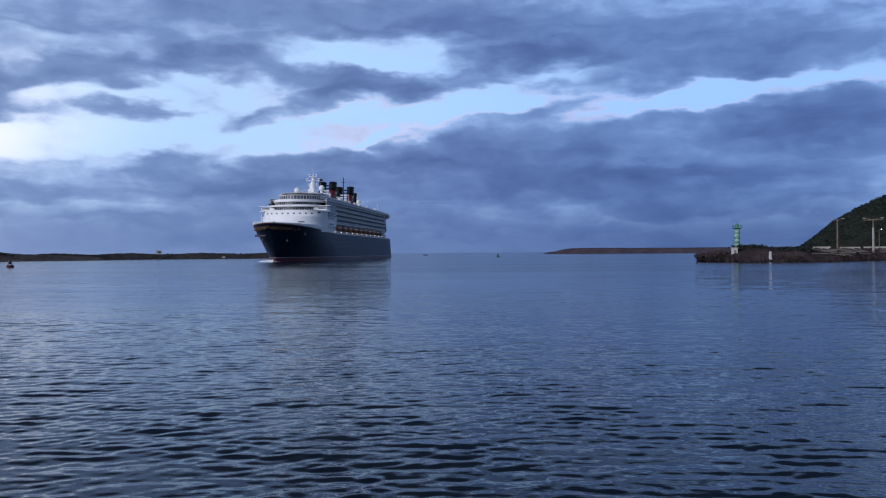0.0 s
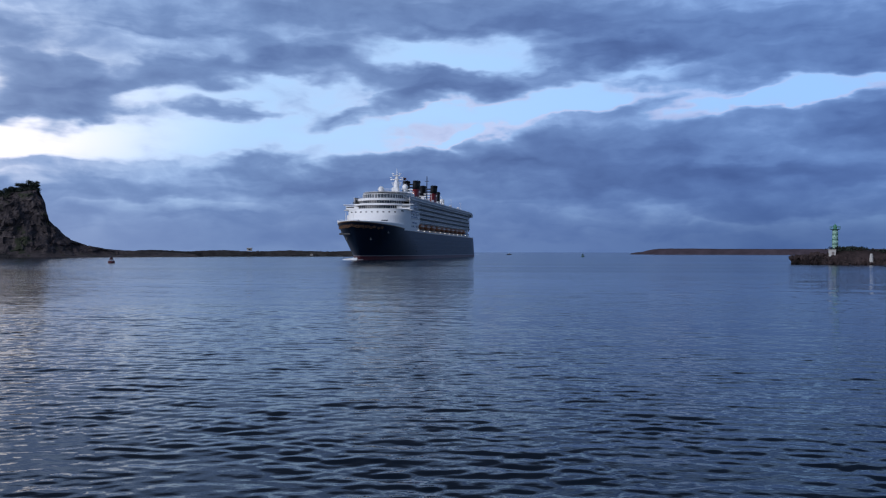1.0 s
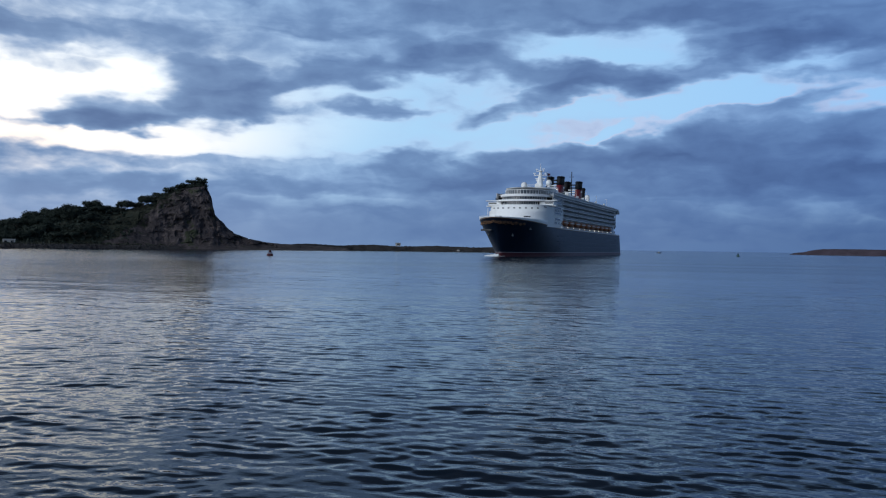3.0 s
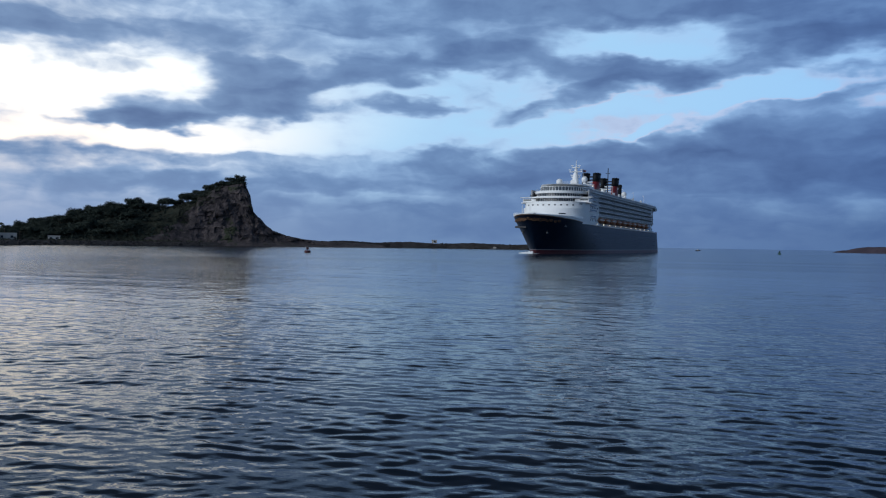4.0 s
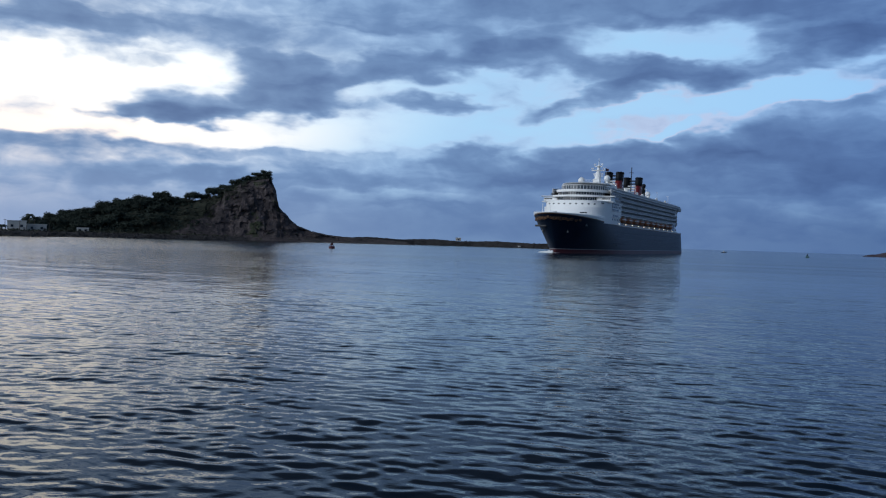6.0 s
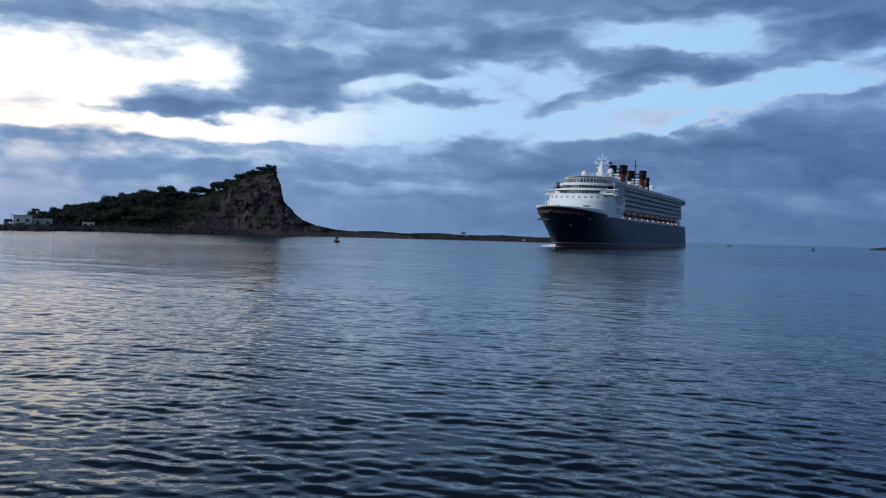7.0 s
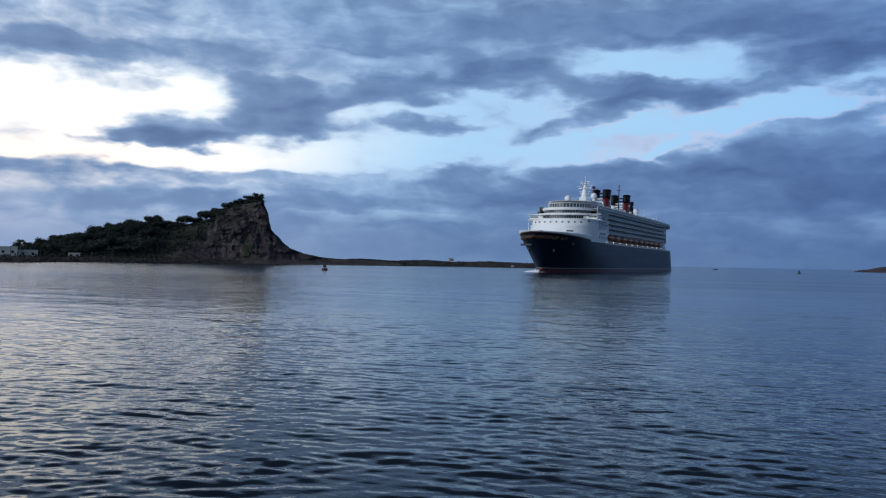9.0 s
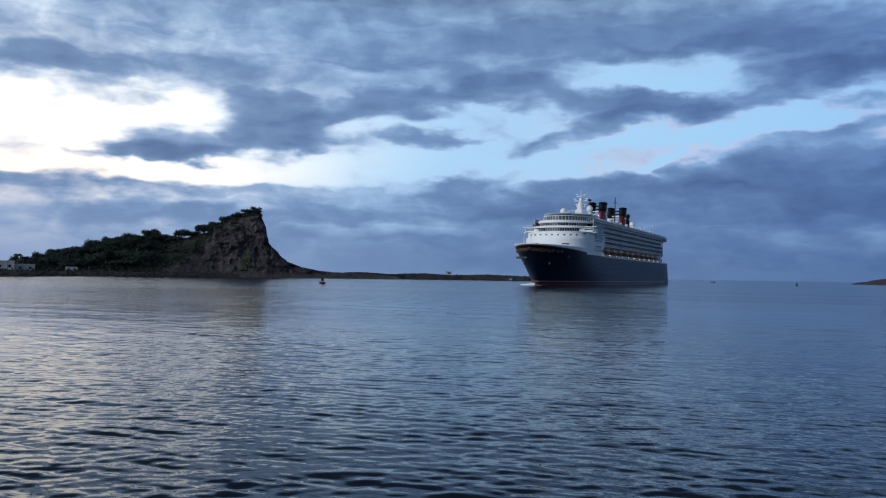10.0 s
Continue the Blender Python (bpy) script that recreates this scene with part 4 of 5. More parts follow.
stations = [0, -0.3, -0.8, -1.6, -2.6, -4, -6, -8, -10.5, -13, -16, -20, -25, -31, -38, -46, -54, -62, -75, -90, -120, -150, -180, -210, -225, -235, -245, -255, -262]
part("boot_stripe", strake(lambda s: -2.0, lambda s: 1.9, 3, stations), M_BOOT, ship, "dull red boot stripe at the waterline", True)
part("waterline_stripe", strake(lambda s: 1.9, lambda s: 2.15, 1, stations), M_GREYSHADE, ship, "thin pale line above the boot stripe", True)
part("hull", strake(lambda s: 2.15, sheer, 8, stations), M_NAVY, ship, "navy blue steel hull with flared bow", True)
part("sheer_line", strake(sheer, lambda s: sheer(s) + 0.4, 1, stations), M_GOLD, ship, "thin gold line along the hull", True)
forward = [s for s in stations if s >= -62]
part("bow_bulwark", strake(lambda s: sheer(s) + 0.4, lambda s: float(np.interp(-s, [0, 22, 62], [19.35, 19.0, 18.8])), 2, forward, True), M_WHITE, ship, "white bulwark round the bow", True)
part("lower_promenade", strake(lambda s: sheer(s) + 0.4, lambda s: 15.5, 1, [s for s in stations if s <= -54], True), M_WHITE, ship, "white band under the lifeboats")


def plan(front, corner, half, aft, power=2.6, n=16):
    """A deck's outline with a rounded front: distances aft of the stem."""
    pts = []
    for k in range(-n, n + 1):
        u = k / n
        pts.append((half * math.copysign(abs(math.sin(u * math.pi / 2)) ** (2 / power), u), -(corner - (corner - front) * math.cos(u * math.pi / 2) ** (2 / power))))
    return pts + [(half, -aft), (-half, -aft)]


def tier(name, z0, z1, front, corner, half, aft, mat, label="", power=2.6):
    return solid(name, lambda bm: slab(bm, plan(front, corner, half, aft, power), z0, z1), mat, ship, label)


tier("front_wall", 15.6, 23.6, 19, 34, 16.3, 64, M_WHITE, "tall curved white front of the decks")
tier("front_wall", 23.6, 26.7, 22, 36, 16.2, 64, M_WHITE)
tier("deck_edge", 26.7, 27.05, 22, 36, 16.8, 64, M_WHITE, "projecting white deck edge")
tier("bridge", 27.05, 29.2, 30.5, 38, 10.8, 64, M_DARKGLASS, "dark glazed navigating bridge")
tier("bridge_roof", 29.2, 30.0, 28.0, 39, 14.2, 64, M_WHITE)
tier("observation_lounge", 30.0, 31.9, 31.0, 49, 13.6, 70, M_DARKGLASS, "dark band of lounge windows", 2.2)
tier("upper_front", 31.9, 33.2, 29.8, 49, 14.5, 75, M_WHITE, "", 2.2)
tier("windscreen", 33.2, 35.5, 33.0, 54, 13.0, 75, M_SCREEN, "glazed windscreen round the top deck", 2.1)
tier("screen_rail", 35.5, 35.75, 32.8, 54, 13.2, 75, M_WHITE, "", 2.1)
tier("lounge_ledge", 29.95, 30.25, 29.2, 46, 14.6, 66, M_WHITE, "thin white ledge under the lounge", 2.3)
for s in (-1, 1):
    wing = solid("bridge_wing", lambda bm: (box(bm, (7.6, 8, 1.9), (s * 14.4, -37.5, 28.0), bevel=0.25), box(bm, (9.6, 3.2, 0.4), (s * 15.0, -35.5, 29.7), bevel=0.1), box(bm, (6.6, 5.0, 0.5), (s * 16.0, -36.5, 26.8), bevel=0.1)), M_WHITE, ship, "enclosed white bridge wing")
    solid("window", lambda bm: (box(bm, (4.4, 0.1, 0.75), (s * 15.6, -33.48, 28.35)),), M_DARKGLASS, wing)


def front_row(name, count, reach, z, w, h, front, corner, half, mat, proud=0.04, power=2.6, depth=0.14):
    """Pieces set round a curved front, each an object on one shared mesh."""
    bm = bmesh.new()
    box(bm, (w, depth, h), (0, 0, 0))
    me = bpy.data.meshes.new(name)
    bm.to_mesh(me)
    bm.free()
    me.materials.append(mat)
    outline = plan(front, corner, half, 60, power, 60)[:121]
    run = [0.0]
    for a, b in zip(outline, outline[1:]):
        run.append(run[-1] + math.hypot(b[0] - a[0], b[1] - a[1]))
    mid = run[60]
    for k in range(count):
        d = mid + (k - (count - 1) / 2) * reach / max(1, count - 1)
        i = min(119, max(0, int(np.searchsorted(run, d)) - 1))
        f = (d - run[i]) / max(1e-6, run[i + 1] - run[i])
        a, b = Vector(outline[i]), Vector(outline[i + 1])
        p, t = a.lerp(b, f), (b - a).normalized()
        out = Vector((-t.y, t.x))
        ob = part(name, me, mat, ship)
        ob.matrix_local = Matrix.Translation((p.x + out.x * proud, p.y + out.y * proud, z)) @ pose(0, 0, 0, 0, 0, math.degrees(math.atan2(t.y, t.x)))


front_row("mullion", 19, 23, 28.1, 0.1, 2.1, 30.5, 38, 10.8, M_WHITE)
front_row("mullion", 25, 34, 31.05, 0.11, 1.7, 31.0, 49, 13.6, M_WHITE, power=2.2)
front_row("screen_post", 23, 38, 34.4, 0.16, 2.2, 33.0, 54, 13.0, M_WHITE, power=2.1)
front_row("porthole", 9, 25, 25.2, 0.95, 0.6, 22, 36, 16.2, M_DARKGLASS, 0.02)
front_row("mooring_port", 2, 15.5, 20.6, 3.4, 0.55, 19, 34, 16.3, M_DARKGLASS, 0.02)
front_row("mooring_port", 2, 35, 25.9, 2.2, 0.5, 22, 36, 16.2, M_DARKGLASS, 0.02)

# long decks: white parapets, greyed as in shade, before dark cabin glass
solid("deck_core", lambda bm: slab(bm, [(14.2, -58), (14.2, -236), (-14.2, -236), (-14.2, -58)], 15.5, 33.1), M_CABIN, ship, "dark cabin windows behind the balconies")
DECKS = (20.9, 23.6, 26.3, 29.0, 31.7)
for k, z in enumerate(DECKS):
    aft = 238 - 1.2 * k
    deck = solid("balcony_deck", lambda bm: slab(bm, [(16.0, -56), (16.0, -aft), (-16.0, -aft), (-16.0, -56)], z, z + 0.3), M_GREYSHADE, ship)
    for s in (-1, 1):
        solid("parapet", lambda bm: box(bm, (0.12, aft - 56, 1.0), (s * 15.96, -(56 + aft) / 2, z + 0.75)), M_BALCONY, deck)
    bm = bmesh.new()
    for j in range(46):
        y = -60 - j * (aft - 62) / 46
        for s in (-1, 1):
            box(bm, (1.75, 0.12, 2.4), (s * 15.05, y, z + 1.5))
    tagged(part("cabin_divider", bm, M_GREYSHADE, deck), kind="stuff")
    for s in (-1, 1):
        solid("deck_edge_strip", lambda bm: box(bm, (0.14, aft - 56, 0.22), (s * 16.06, -(56 + aft) / 2, z + 0.14)), M_WHITE, deck)
        solid("handrail", lambda bm: box(bm, (0.16, aft - 56, 0.1), (s * 15.98, -(56 + aft) / 2, z + 1.32)), M_WHITE, deck)
solid("top_deck", lambda bm: (slab(bm, [(16.9, -44), (16.9, -244), (-16.9, -244), (-16.9, -44)], 33.0, 33.4),), M_WHITE, ship, "white top deck with overhanging edge")
for s in (-1, 1):
    solid("deck_rail_screen", lambda bm: box(bm, (0.12, 196, 1.1), (s * 16.7, -146, 33.95)), M_GREYSHADE, ship, "grey screened deck rail")
    # the flank is white plating; its grey carries the side's shade
    solid("flank", lambda bm: (box(bm, (0.6, 22, 18.4), (s * 15.85, -52.5, 25.0)), box(bm, (0.7, 20, 0.4), (s * 16.1, -52.5, 30.0))), M_GREYSHADE, ship, "white flank plating greyed for the shaded side")
    for z, l in ((20.2, 12), (23.4, 15), (26.4, 15), (29.4, 13)):
        # flat dark strip painted for the shade inside each open gallery
        solid("gallery_shade_strip", lambda bm: box(bm, (0.12, l, 0.9), (s * 16.34, -51, z)), M_DARKGLASS, ship, "long dark strip for the shade in a gallery opening")
        solid("gallery_ledge", lambda bm: box(bm, (0.9, l + 2, 0.24), (s * 16.3, -51, z - 0.75)), M_WHITE, ship)
    for j in range(5):
        for z in (18.2, 24.8):
            solid("flank_window", lambda bm: box(bm, (0.1, 1.5, 1.1), (s * 16.33, -45 - j * 3.6, z)), M_DARKGLASS, ship)
solid("stern_block", lambda bm: (box(bm, (30, 9, 2.6), (0, -243.5, 32.0), bevel=0.3), box(bm, (26, 20, 17), (0, -238, 21.5), bevel=0.5)), M_WHITE, ship, "white stepped stern decks")
solid("stern_glass", lambda bm: [box(bm, (27, 0.3, 1.3), (0, -248.1, z)) for z in (17.5, 20.5, 23.5, 26.5)], M_CABIN, ship)

# lifeboats in their recess
hull_boat = bmesh.new()
ball(hull_boat, (0, 0, 0), 1.0, 1.0, 16)
for v in hull_boat.verts:
    x, y, z = v.co
    v.co = (x * 1.7, math.copysign(abs(y) ** 0.7, y) * 5.6, z * 1.8 if z < 0 else z * 1.55)
boat_mesh = bpy.data.meshes.new("lifeboat")
hull_boat.to_mesh(boat_mesh)
hull_boat.free()
boat_mesh.materials.append(M_BOATS)
boat_mesh.polygons.foreach_set("use_smooth", [True] * len(boat_mesh.polygons))
strip = bmesh.new()
box(strip, (3.5, 9.0, 0.35), (0, 0, 0.15), bevel=0.1)
strip_mesh = bpy.data.meshes.new("fender")
strip.to_mesh(strip_mesh)
strip.free()
strip_mesh.materials.append(M_WHITE)
davit = bmesh.new()
box(davit, (0.5, 0.45, 4.6), (1.2, 0, 0.4))
box(davit, (2.6, 0.4, 0.4), (0.2, 0, 2.5))
davit_mesh = bpy.data.meshes.new("davit")
davit.to_mesh(davit_mesh)
davit.free()
davit_mesh.materials.append(M_WHITE)
glow = bmesh.new()
ball(glow, (0, 0, 0), 0.19, 1.0, 8)
glow_mesh = bpy.data.meshes.new("deck_lamp")
glow.to_mesh(glow_mesh)
glow.free()
glow_mesh.materials.append(M_SHIPLAMP)
for s in (-1, 1):
    solid("boat_recess", lambda bm: box(bm, (0.2, 168, 4.9), (s * 14.35, -141, 18.1)), M_GREYSHADE, ship, "shaded promenade wall behind the lifeboats")
    for k in range(10):
        y = -67 - 15.6 * k
        b = part("lifeboat", boat_mesh, M_BOATS, ship, "enclosed orange lifeboat")
        b.matrix_local = Matrix.Translation((s * 16.2, y, 18.6))
        f = part("fender", strip_mesh, M_WHITE, b)
        for e in (-5.3, 5.3):
            d = part("davit", davit_mesh, M_WHITE, ship)
            d.matrix_local = Matrix.Translation((s * 15.6, y + e, 18.2)) @ pose(0, 0, 0, 0, 0, 180 if s > 0 else 0)
    for k in range(11):
        l = part("deck_lamp", glow_mesh, M_SHIPLAMP, ship, "bright deck lamp")
        l.matrix_local = Matrix.Translation((s * 16.3, -60 - 15.6 * k, 16.25))
    bm = bmesh.new()
    for z in (5.4, 8.2, 11.0):
        for k in range(72):
            y = -52 - k * 2.75
            m = Matrix.Translation((s * (hull_half(y, z) + 0.02), y, z)) @ pose(0, 0, 0, 0, 90, 0)
            bmesh.ops.create_cone(bm, cap_ends=True, segments=8, radius1=0.32, radius2=0.32, depth=0.08, matrix=m)
    tagged(part("hull_portholes", bm, M_CABIN, ship), "rows of small portholes in the hull", kind="stuff")
    solid("rubbing_strake", lambda bm: [box(bm, (0.36, 186, 0.34), (s * 16.08, -150, z)) for z in (4.4, 6.9, 9.6, 12.2)], M_NAVY, ship)

# anchors, scrollwork and bow fittings
def skin(side, w, z):
    """Place on the bow's skin with that half breadth and height."""
    y = nose(z)
    while hull_half(y, z) < w: y -= 0.1
    return Vector((side * (w + 0.1), y, z))


for s in (-1, 1):
    p = skin(s, 6.2, 11.0)
    solid("anchor", lambda bm: (rod(bm, p + Vector((0, 0, 1.0)), p + Vector((0, 0.1, -0.9)), 0.16), box(bm, (0.5, 1.5, 0.35), p + Vector((0, 0.1, -0.9)), bevel=0.08), box(bm, (0.5, 0.4, 0.8), p + Vector((0, 0.7, -0.6)), bevel=0.1), box(bm, (0.5, 0.4, 0.8), p + Vector((0, -0.5, -0.6)), bevel=0.1)), M_IRON, ship, "grey stockless anchor in its pocket")
    q = skin(s, 12.4, 14.0)
    solid("fairlead", lambda bm: (box(bm, (0.4, 2.2, 0.5), q + Vector((0, 0, -0.3)), 14 * s, bevel=0.12), box(bm, (0.4, 0.8, 1.2), q + Vector((0, 0.2, 0.4)), 14 * s, bevel=0.15)), M_IRON, ship, "pale worn fairlead on the bow")
    for j in range(9):
        w = 1.2 + j * 1.25
        z = 17.1 - 0.12 * j - (0.35 if j % 2 else 0)
        c = skin(s, w, z)
        bm = bmesh.new()
        r = 1.25 - 0.06 * j
        way = (skin(s, w + 0.4, z) - skin(s, w, z)).normalized()
        last = None
        for k in range(22):
            a = k * 0.5
            rr = r * (1 - k / 26)
            here = c + way * (math.cos(a) * rr * 1.5) + Vector((s * 0.12, 0.05, math.sin(a) * rr))
            if last is not None: rod(bm, last, here, 0.17, None, 5)
            last = here
        part("scroll", bm, M_GOLD, ship, "gold scroll ornament")
p = skin(1, 1.5, 12.6)
solid("bow_platform", lambda bm: box(bm, (5.6, 1.4, 0.9), p + Vector((3.6, -0.5, 0.3)), bevel=0.15), M_DARK, ship, "dark platform out from the bow")
solid("jackstaff", lambda bm: rod(bm, (0, 9.5, 18.9), (0, 9.8, 23.0), 0.12, 0.08), M_WHITE, ship)
solid("winch", lambda bm: box(bm, (1.4, 1.4, 1.2), (0, 6, 19.5), bevel=0.15), M_WHITE, ship)
solid("bow_post", lambda bm: rod(bm, (10.5, -10, 18.3), (10.5, -10, 24.5), 0.24, 0.12), M_WHITE, ship)
for j in range(34):
    s = -1 if j % 2 else 1
    w = 1.0 + (j // 2) * 0.85
    c = skin(s, min(w, 15.6), 18.9)
    solid("rail_post", lambda bm: rod(bm, c * 0.985 + Vector((0, 0, 0.3)), c * 0.985 + Vector((0, 0, 1.4)), 0.06, None, 5), M_WHITE, ship)

# top-side houses, domes, mast
solid("top_house", lambda bm: (slab(bm, plan(56, 64, 10, 92, 2.4), 33.3, 36.6), slab(bm, plan(62, 68, 7.0, 90, 2.2), 36.6, 39.0)), M_WHITE, ship, "white deckhouse under the mast")
solid("house_windows", lambda bm: slab(bm, plan(55.9, 64, 10.06, 80, 2.4), 35.0, 36.2), M_CABIN, ship)
solid("top_house", lambda bm: [box(bm, (w, l, h), (x, -y, 33.3 + h / 2), bevel=0.2) for w, l, h, x, y in ((18, 22, 3.6, 0, 108), (13, 16, 5.0, 0, 128), (20, 30, 2.4, 0, 148), (15, 22, 2.4, 0, 176), (20, 26, 2.8, 0, 202), (11, 8, 3.6, 0, 186), (16, 12, 2.2, 0, 228), (5, 30, 1.8, -12, 140), (5, 30, 1.8, 12, 140))], M_WHITE, ship, "white deckhouses amidships")
for x, s, z, r, base in ((5.0, 58, 39.7, 1.8, 36.6), (-5.2, 74, 42.2, 1.75, 39.0), (-1.0, 203, 41.4, 1.9, 37.9), (3.5, 84, 42.0, 1.1, 39.0)):
    dome = solid("radar_dome", lambda bm: ball(bm, (x, -s, z), r, 1.05, 18), M_WHITE, ship, "white radar dome", True)
    solid("pedestal", lambda bm: rod(bm, (x, -s, base - 0.3), (x, -s, z - r * 0.7), r * 0.5, r * 0.42, 12), M_WHITE, dome)
mast = solid("mast", lambda bm: (rod(bm, (1.5, -78, 38.8), (1.5, -79.5, 46), 2.2, 1.4, 12), rod(bm, (1.5, -79.5, 46), (1.5, -80.5, 50), 1.1, 0.7, 10), rod(bm, (1.5, -80.5, 50), (1.5, -80.5, 54.2), 0.3, 0.1, 8), box(bm, (4.2, 3.2, 2.4), (1.5, -77, 41), bevel=0.5)), M_WHITE, ship, "raked white radar mast")
for z, w in ((44.0, 5.0), (47.2, 7.6), (49.6, 4.6)):
    arm = solid("yard", lambda bm: (box(bm, (w, 0.9, 0.4), (1.5, -79.6, z), bevel=0.08), box(bm, (w * 0.4, 1.6, 0.25), (1.5, -79.0, z + 0.1))), M_WHITE, mast)
    for e in (-1, 1):
        solid("scanner", lambda bm: (rod(bm, (1.5 + e * w * 0.45, -79.6, z), (1.5 + e * w * 0.45, -79.6, z + 1.1), 0.22, 0.15, 8), box(bm, (1.6, 0.35, 0.35), (1.5 + e * w * 0.45, -79.4, z + 1.2), bevel=0.06)), M_WHITE, arm)
flag = solid("flag", lambda bm: (box(bm, (0.08, 2.0, 1.6), (-1.4, -86, 48.2)), box(bm, (1.6, 0.08, 1.3), (-2.0, -86.4, 48.1))), M_RED, ship, "small red signal flag")
solid("halyard", lambda bm: rod(bm, (-1.4, -86, 38.9), (-1.4, -86, 49.4), 0.07), M_WHITE, flag)


def funnel(s, top, base, spread, mid):
    """Two raked stacks side by side, joined by level fins."""
    f = new("funnel")
    f.parent = ship
    tagged(f, "red funnel with black crown and fins")
    oval = [(math.cos(k * math.pi / 10), math.sin(k * math.pi / 10)) for k in range(20)]

    def stack(bm, x, z0, z1, w, l):
        for a, b in ((z0, z1),):
            rake = 0.28
            rows = []
            for z in (a, a + (b - a) * 0.5, b):
                rows.append([bm.verts.new((x + cx * w, -s + cy * l - (z - base) * rake, z)) for cx, cy in oval])
            for p, q in zip(rows, rows[1:]):
                for k in range(20):
                    bm.faces.new((p[k], p[(k + 1) % 20], q[(k + 1) % 20], q[k]))
            bm.faces.new(rows[-1])
            bm.faces.new(rows[0][::-1])

    for e in (-1, 1):
        x = e * spread
        if e < 0:
            solid("red_stack", lambda bm: stack(bm, x, base, mid, 2.2, 4.6), M_FUNNEL, f, "red lower stack", True)
        else:
            solid("white_casing", lambda bm: stack(bm, x, base, mid - 1.2, 2.0, 3.4), M_WHITE, f, "white louvred casing")
        solid("black_crown", lambda bm: (stack(bm, x, mid if e < 0 else mid - 1.2, top, 2.22 if e < 0 else 2.1, 4.62), stack(bm, x, top - 0.9, top - 0.4, 2.4 if e < 0 else 2.3, 4.85)), M_BLACK, f, "black crown", True)
        solid("exhaust_pipe", lambda bm: [rod(bm, (x + dx, -s + dy - (top - base) * 0.28, top - 0.3), (x + dx, -s + dy - 0.2 - (top - base) * 0.28, top + 0.25), 0.4, None, 10) for dx, dy in ((-0.8, 1.2), (0.8, 1.2), (0, -1.6))], M_BLACK, f)
    for k, z in enumerate((top - 2.2, top - 4.2)):
        solid("fin", lambda bm: box(bm, (spread * 2, 5.0, 0.5), (0, -s - (z - base) * 0.28, z), bevel=0.1), M_BLACK, f, "black fin")
    for k, z in enumerate((mid - 0.2, mid - 1.9, mid - 3.6)):
        solid("louvre", lambda bm: box(bm, (spread * 2 + 2, 4.4, 0.6), (0.6, -s - (z - base) * 0.28 + 1.0, z), bevel=0.1), M_WHITE, f, "white louvre bar")
    for e in (0.9, -0.9):
        solid("emblem", lambda bm: rod(bm, (-spread - 2.1, -s - 2 + e, mid - 1.5), (-spread - 2.3, -s - 2 + e, mid - 1.5), 0.6, None, 14), M_WHITE, f, "plain white disc emblem")


funnel(108, 48.9, 36.0, 3.3, 43.4)
funnel(157, 49.6, 33.6, 3.9, 44.0)
solid("vent_cowl", lambda bm: (rod(bm, (-4.2, -173, 34.5), (-4.2, -174.5, 45.0), 1.3, 1.2, 12), ball(bm, (-4.2, -174.6, 45.2), 1.5, 0.9, 12)), M_BLACK, ship, "rounded black vent behind the after funnel")
solid("signal_mast", lambda bm: (rod(bm, (-1.2, -150, 35.4), (-1.2, -151, 55.6), 0.42, 0.25, 8), box(bm, (3.0, 0.3, 0.3), (-1.2, -150.6, 52))), M_BLACK, ship, "thin black signal mast")
solid("aft_mast", lambda bm: (rod(bm, (0, -187, 36), (0, -188, 47), 0.9, 0.5, 10), box(bm, (4, 1, 0.4), (0, -187.8, 44.5)), box(bm, (3.0, 3, 2.4), (0, -187.5, 37.6), bevel=0.3)), M_WHITE, ship, "white aft mast")
for x, s, z in ((-6.6, 88, 39.3), (-8.9, 108, 37.0), (-5.3, 187, 37.0)):
    l = part("deck_lamp", glow_mesh, M_SHIPLAMP, ship, "bright deck lamp")
    l.matrix_local = Matrix.Translation((x, -s, z))
for j in range(28):
    y = -100 - j * 4.8
    solid("awning_post", lambda bm: (box(bm, (0.12, 0.12, 1.6), (-16.2, y, 34.1)), box(bm, (0.12, 0.12, 1.6), (16.2, y, 34.1))), M_WHITE, ship)

# upper deck edge: rails and end bays
for s in (-1, 1):
    solid("top_rail", lambda bm: [box(bm, (0.1, 150, 0.09), (s * 16.4, -160, z)) for z in (34.7, 35.05)], M_WHITE, ship, "white rail along the top deck")
    for j in range(5):
        y = -62 - j * 43.0
        solid("deck_bay", lambda bm: (box(bm, (0.4, 0.9, 13.2), (s * 16.1, y, 27.0), bevel=0.08),), M_GREYSHADE, ship, "pale upright fin between balcony bays")
    for j in range(9):
        y = -41 - j * 2.4
        solid("side_window", lambda bm: box(bm, (0.12, 1.4, 0.9), (s * 16.18, y, 31.3)), M_DARKGLASS, ship)
    solid("overhang", lambda bm: (box(bm, (1.6, 7.0, 2.6), (s * 16.2, -243.5, 32.3), bevel=0.3),), M_GREYSHADE, ship, "grey housing at the after corner")

# small deck fittings
front_row("rail_stanchion", 41, 40, 36.3, 0.07, 1.1, 33.6, 54, 12.6, M_WHITE, power=2.1)
tier("rail_line", 36.8, 36.88, 33.5, 54, 12.7, 60, M_WHITE, "", 2.1)
for z in (40.0, 40.6):
    solid("house_rail", lambda bm: [rod(bm, (a * 6.8, -64, z), (a * 6.8, -90, z), 0.06, None, 5) for a in (-1, 1)] + [rod(bm, (-6.8, -64, z), (6.8, -64, z), 0.06, None, 5)], M_WHITE, ship)
for k in range(14):
    solid("house_post", lambda bm: [rod(bm, (a * 6.8, -64 - 2 * k, 38.9), (a * 6.8, -64 - 2 * k, 40.6), 0.07, None, 5) for a in (-1, 1)], M_WHITE, ship)
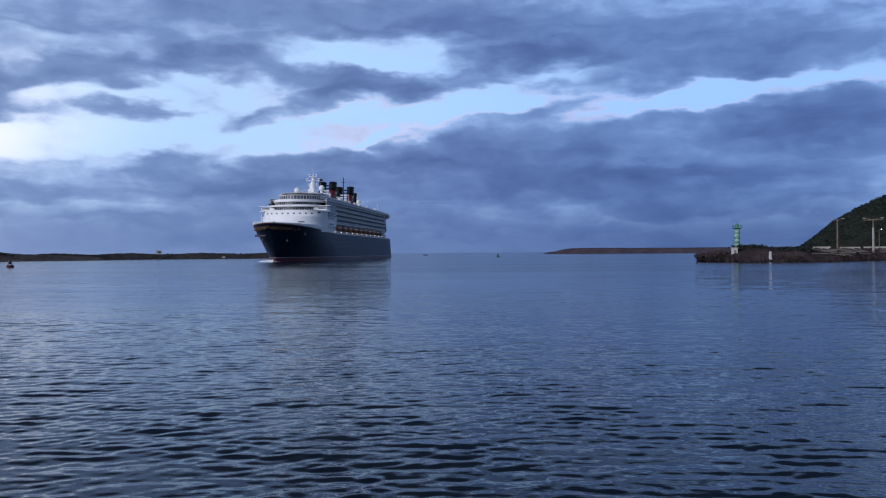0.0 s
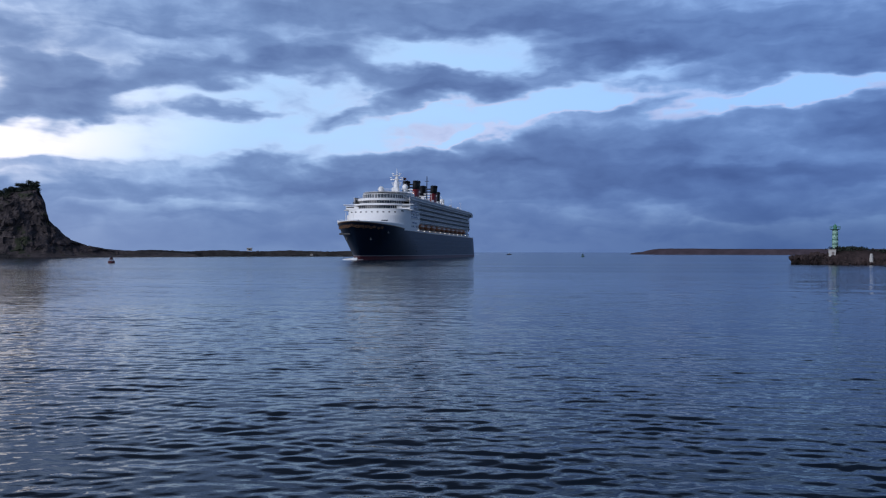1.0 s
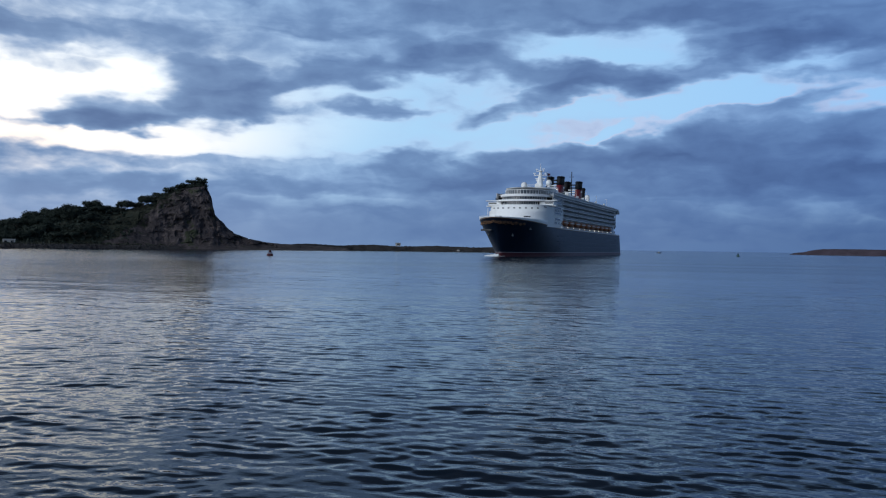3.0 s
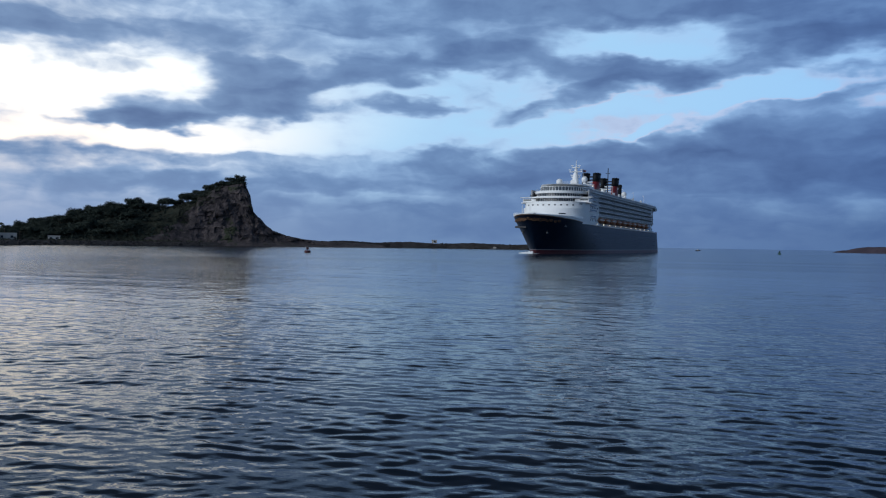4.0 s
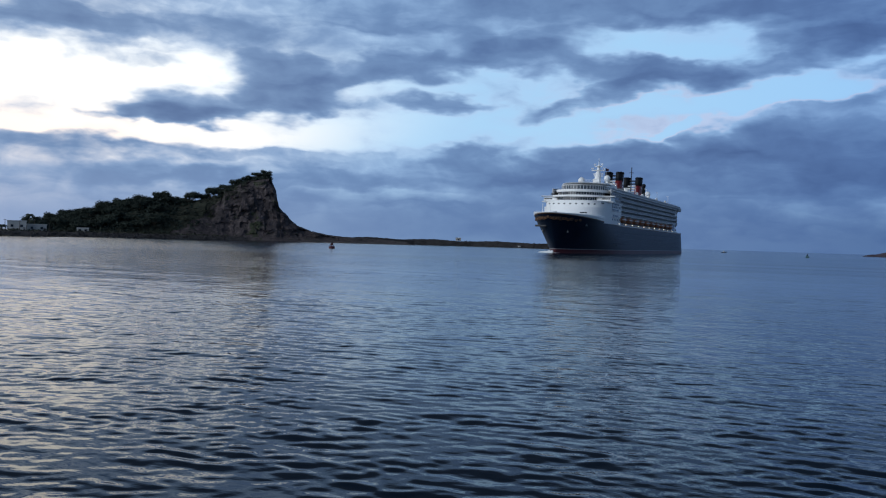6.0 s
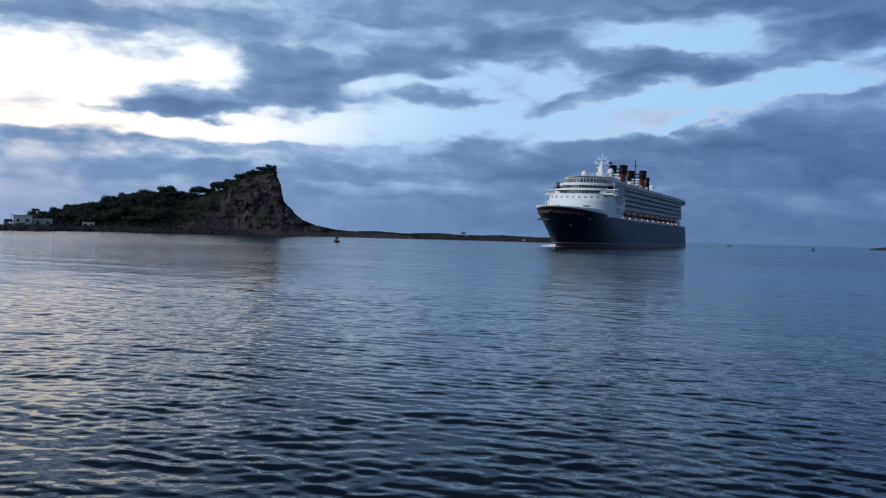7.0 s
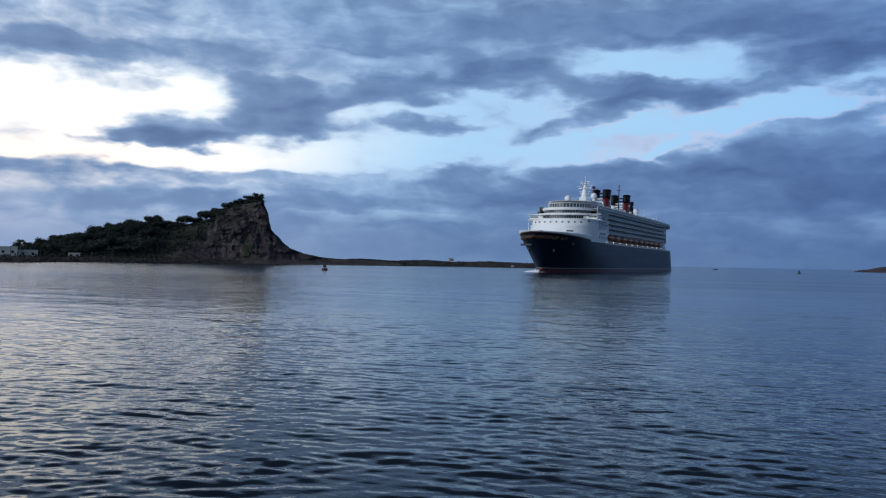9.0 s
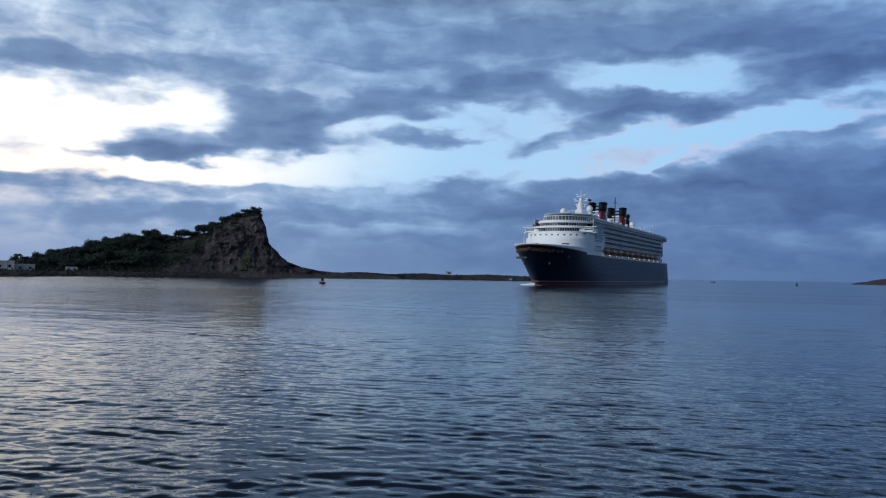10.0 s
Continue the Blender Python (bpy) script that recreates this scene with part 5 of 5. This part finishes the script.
for s in (-1, 1):
    for j in range(24):
        solid("stanchion", lambda bm: rod(bm, (s * 12.6, -48 - j * 1.6, 33.3), (s * 12.6, -48 - j * 1.6, 36.2), 0.07, None, 5), M_WHITE, ship)
    for z, w in ((33.5, 13.0), (30.1, 17.0)):
        solid("guard_rail", lambda bm: (rod(bm, (s * w, -40, z + 1.0), (s * w, -62, z + 1.0), 0.07, None, 5), rod(bm, (s * w, -40, z + 0.5), (s * w, -62, z + 0.5), 0.05, None, 5)), M_WHITE, ship)
    for k, y in enumerate((-96, -122, -138, -156, -182, -212)):
        solid("ventilator", lambda bm: (rod(bm, (s * 11.5, y, 33.3), (s * 11.5, y, 37.0), 0.7, 0.6, 10), rod(bm, (s * 11.5, y, 36.6), (s * 11.5, y, 37.4), 0.95, 0.7, 10)), M_WHITE, ship, "white mushroom ventilator")
    for k, y in enumerate((-104, -134, -168, -206)):
        solid("light_pole", lambda bm: (rod(bm, (s * 14.6, y, 33.3), (s * 14.6, y, 40.2), 0.13, 0.08, 6), box(bm, (1.2, 0.3, 0.2), (s * 14.2, y, 40.2))), M_WHITE, ship)
    for j in range(7):
        solid("liferaft", lambda bm: rod(bm, (s * 14.9, -228 - j * 1.9, 15.9), (s * 14.9, -229.2 - j * 1.9, 15.9), 0.45, None, 10), M_WHITE, ship, "white liferaft canister")
solid("deck_screen", lambda bm: [box(bm, (17, 0.15, 1.7), (0, y, 37.6)) for y in (-101,)], M_SCREEN, ship, "tinted wind screen")
solid("satellite_platform", lambda bm: (box(bm, (12, 6, 0.4), (0, -203, 37.6), bevel=0.1), box(bm, (9, 5, 1.6), (0, -203, 36.7), bevel=0.2)), M_WHITE, ship)

# foam pushed up at the stem
for side, reach, tall in ((1, 9.5, 1.5), (-1, 1.4, 0.2)):
    bm = bmesh.new()
    rows = []
    for k in range(15):
        u = k / 14
        c = Vector((side * (0.3 + reach * u), 2.6 - 5.5 * u * u, 0))
        h = tall * (1 - u) ** 0.6 * (0.75 + 0.5 * noise.noise(Vector((k * 0.9, side, 0)))) + 0.05
        rows.append([bm.verts.new(c + Vector((0, d, z))) for d, z in ((1.3, -0.2), (0.6, h * 0.55), (0.1, h), (-0.7, h * 0.5), (-1.6, -0.2))])
    for a, b in zip(rows, rows[1:]):
        for k in range(4):
            bm.faces.new((a[k], a[k + 1], b[k + 1], b[k]))
    part("bow_wave", bm, M_FOAM, ship, "white foam pushed up at the stem", True)


def motions():
    walk(ship, [(t, Matrix.Translation(STEM + SHIP_RUN * (t / 10)) @ pose(0, 0, 0, 0, 0, SHIP_YAW)) for t in (0.0, 5.0, 10.0)])
    walk(skiff, [(t, Matrix.Translation(bearing(a, 1120)) @ pose(0, 0, 0, 0, 0, -78)) for t, a in ((0.0, -1.22), (5.0, -1.23), (10.0, -1.31))])
    walk(tender, [(t, Matrix.Translation(bearing(a, 700)) @ pose(0, 0, 0, 0, 0, 80)) for t, a in ((0.0, -14.7), (5.0, -14.62), (10.0, -14.55))])
    walk(water, [(t, Matrix.Translation(Vector((-0.3, -0.75, 0)) * t)) for t in (0.0, 5.0, 10.0)])


motions()
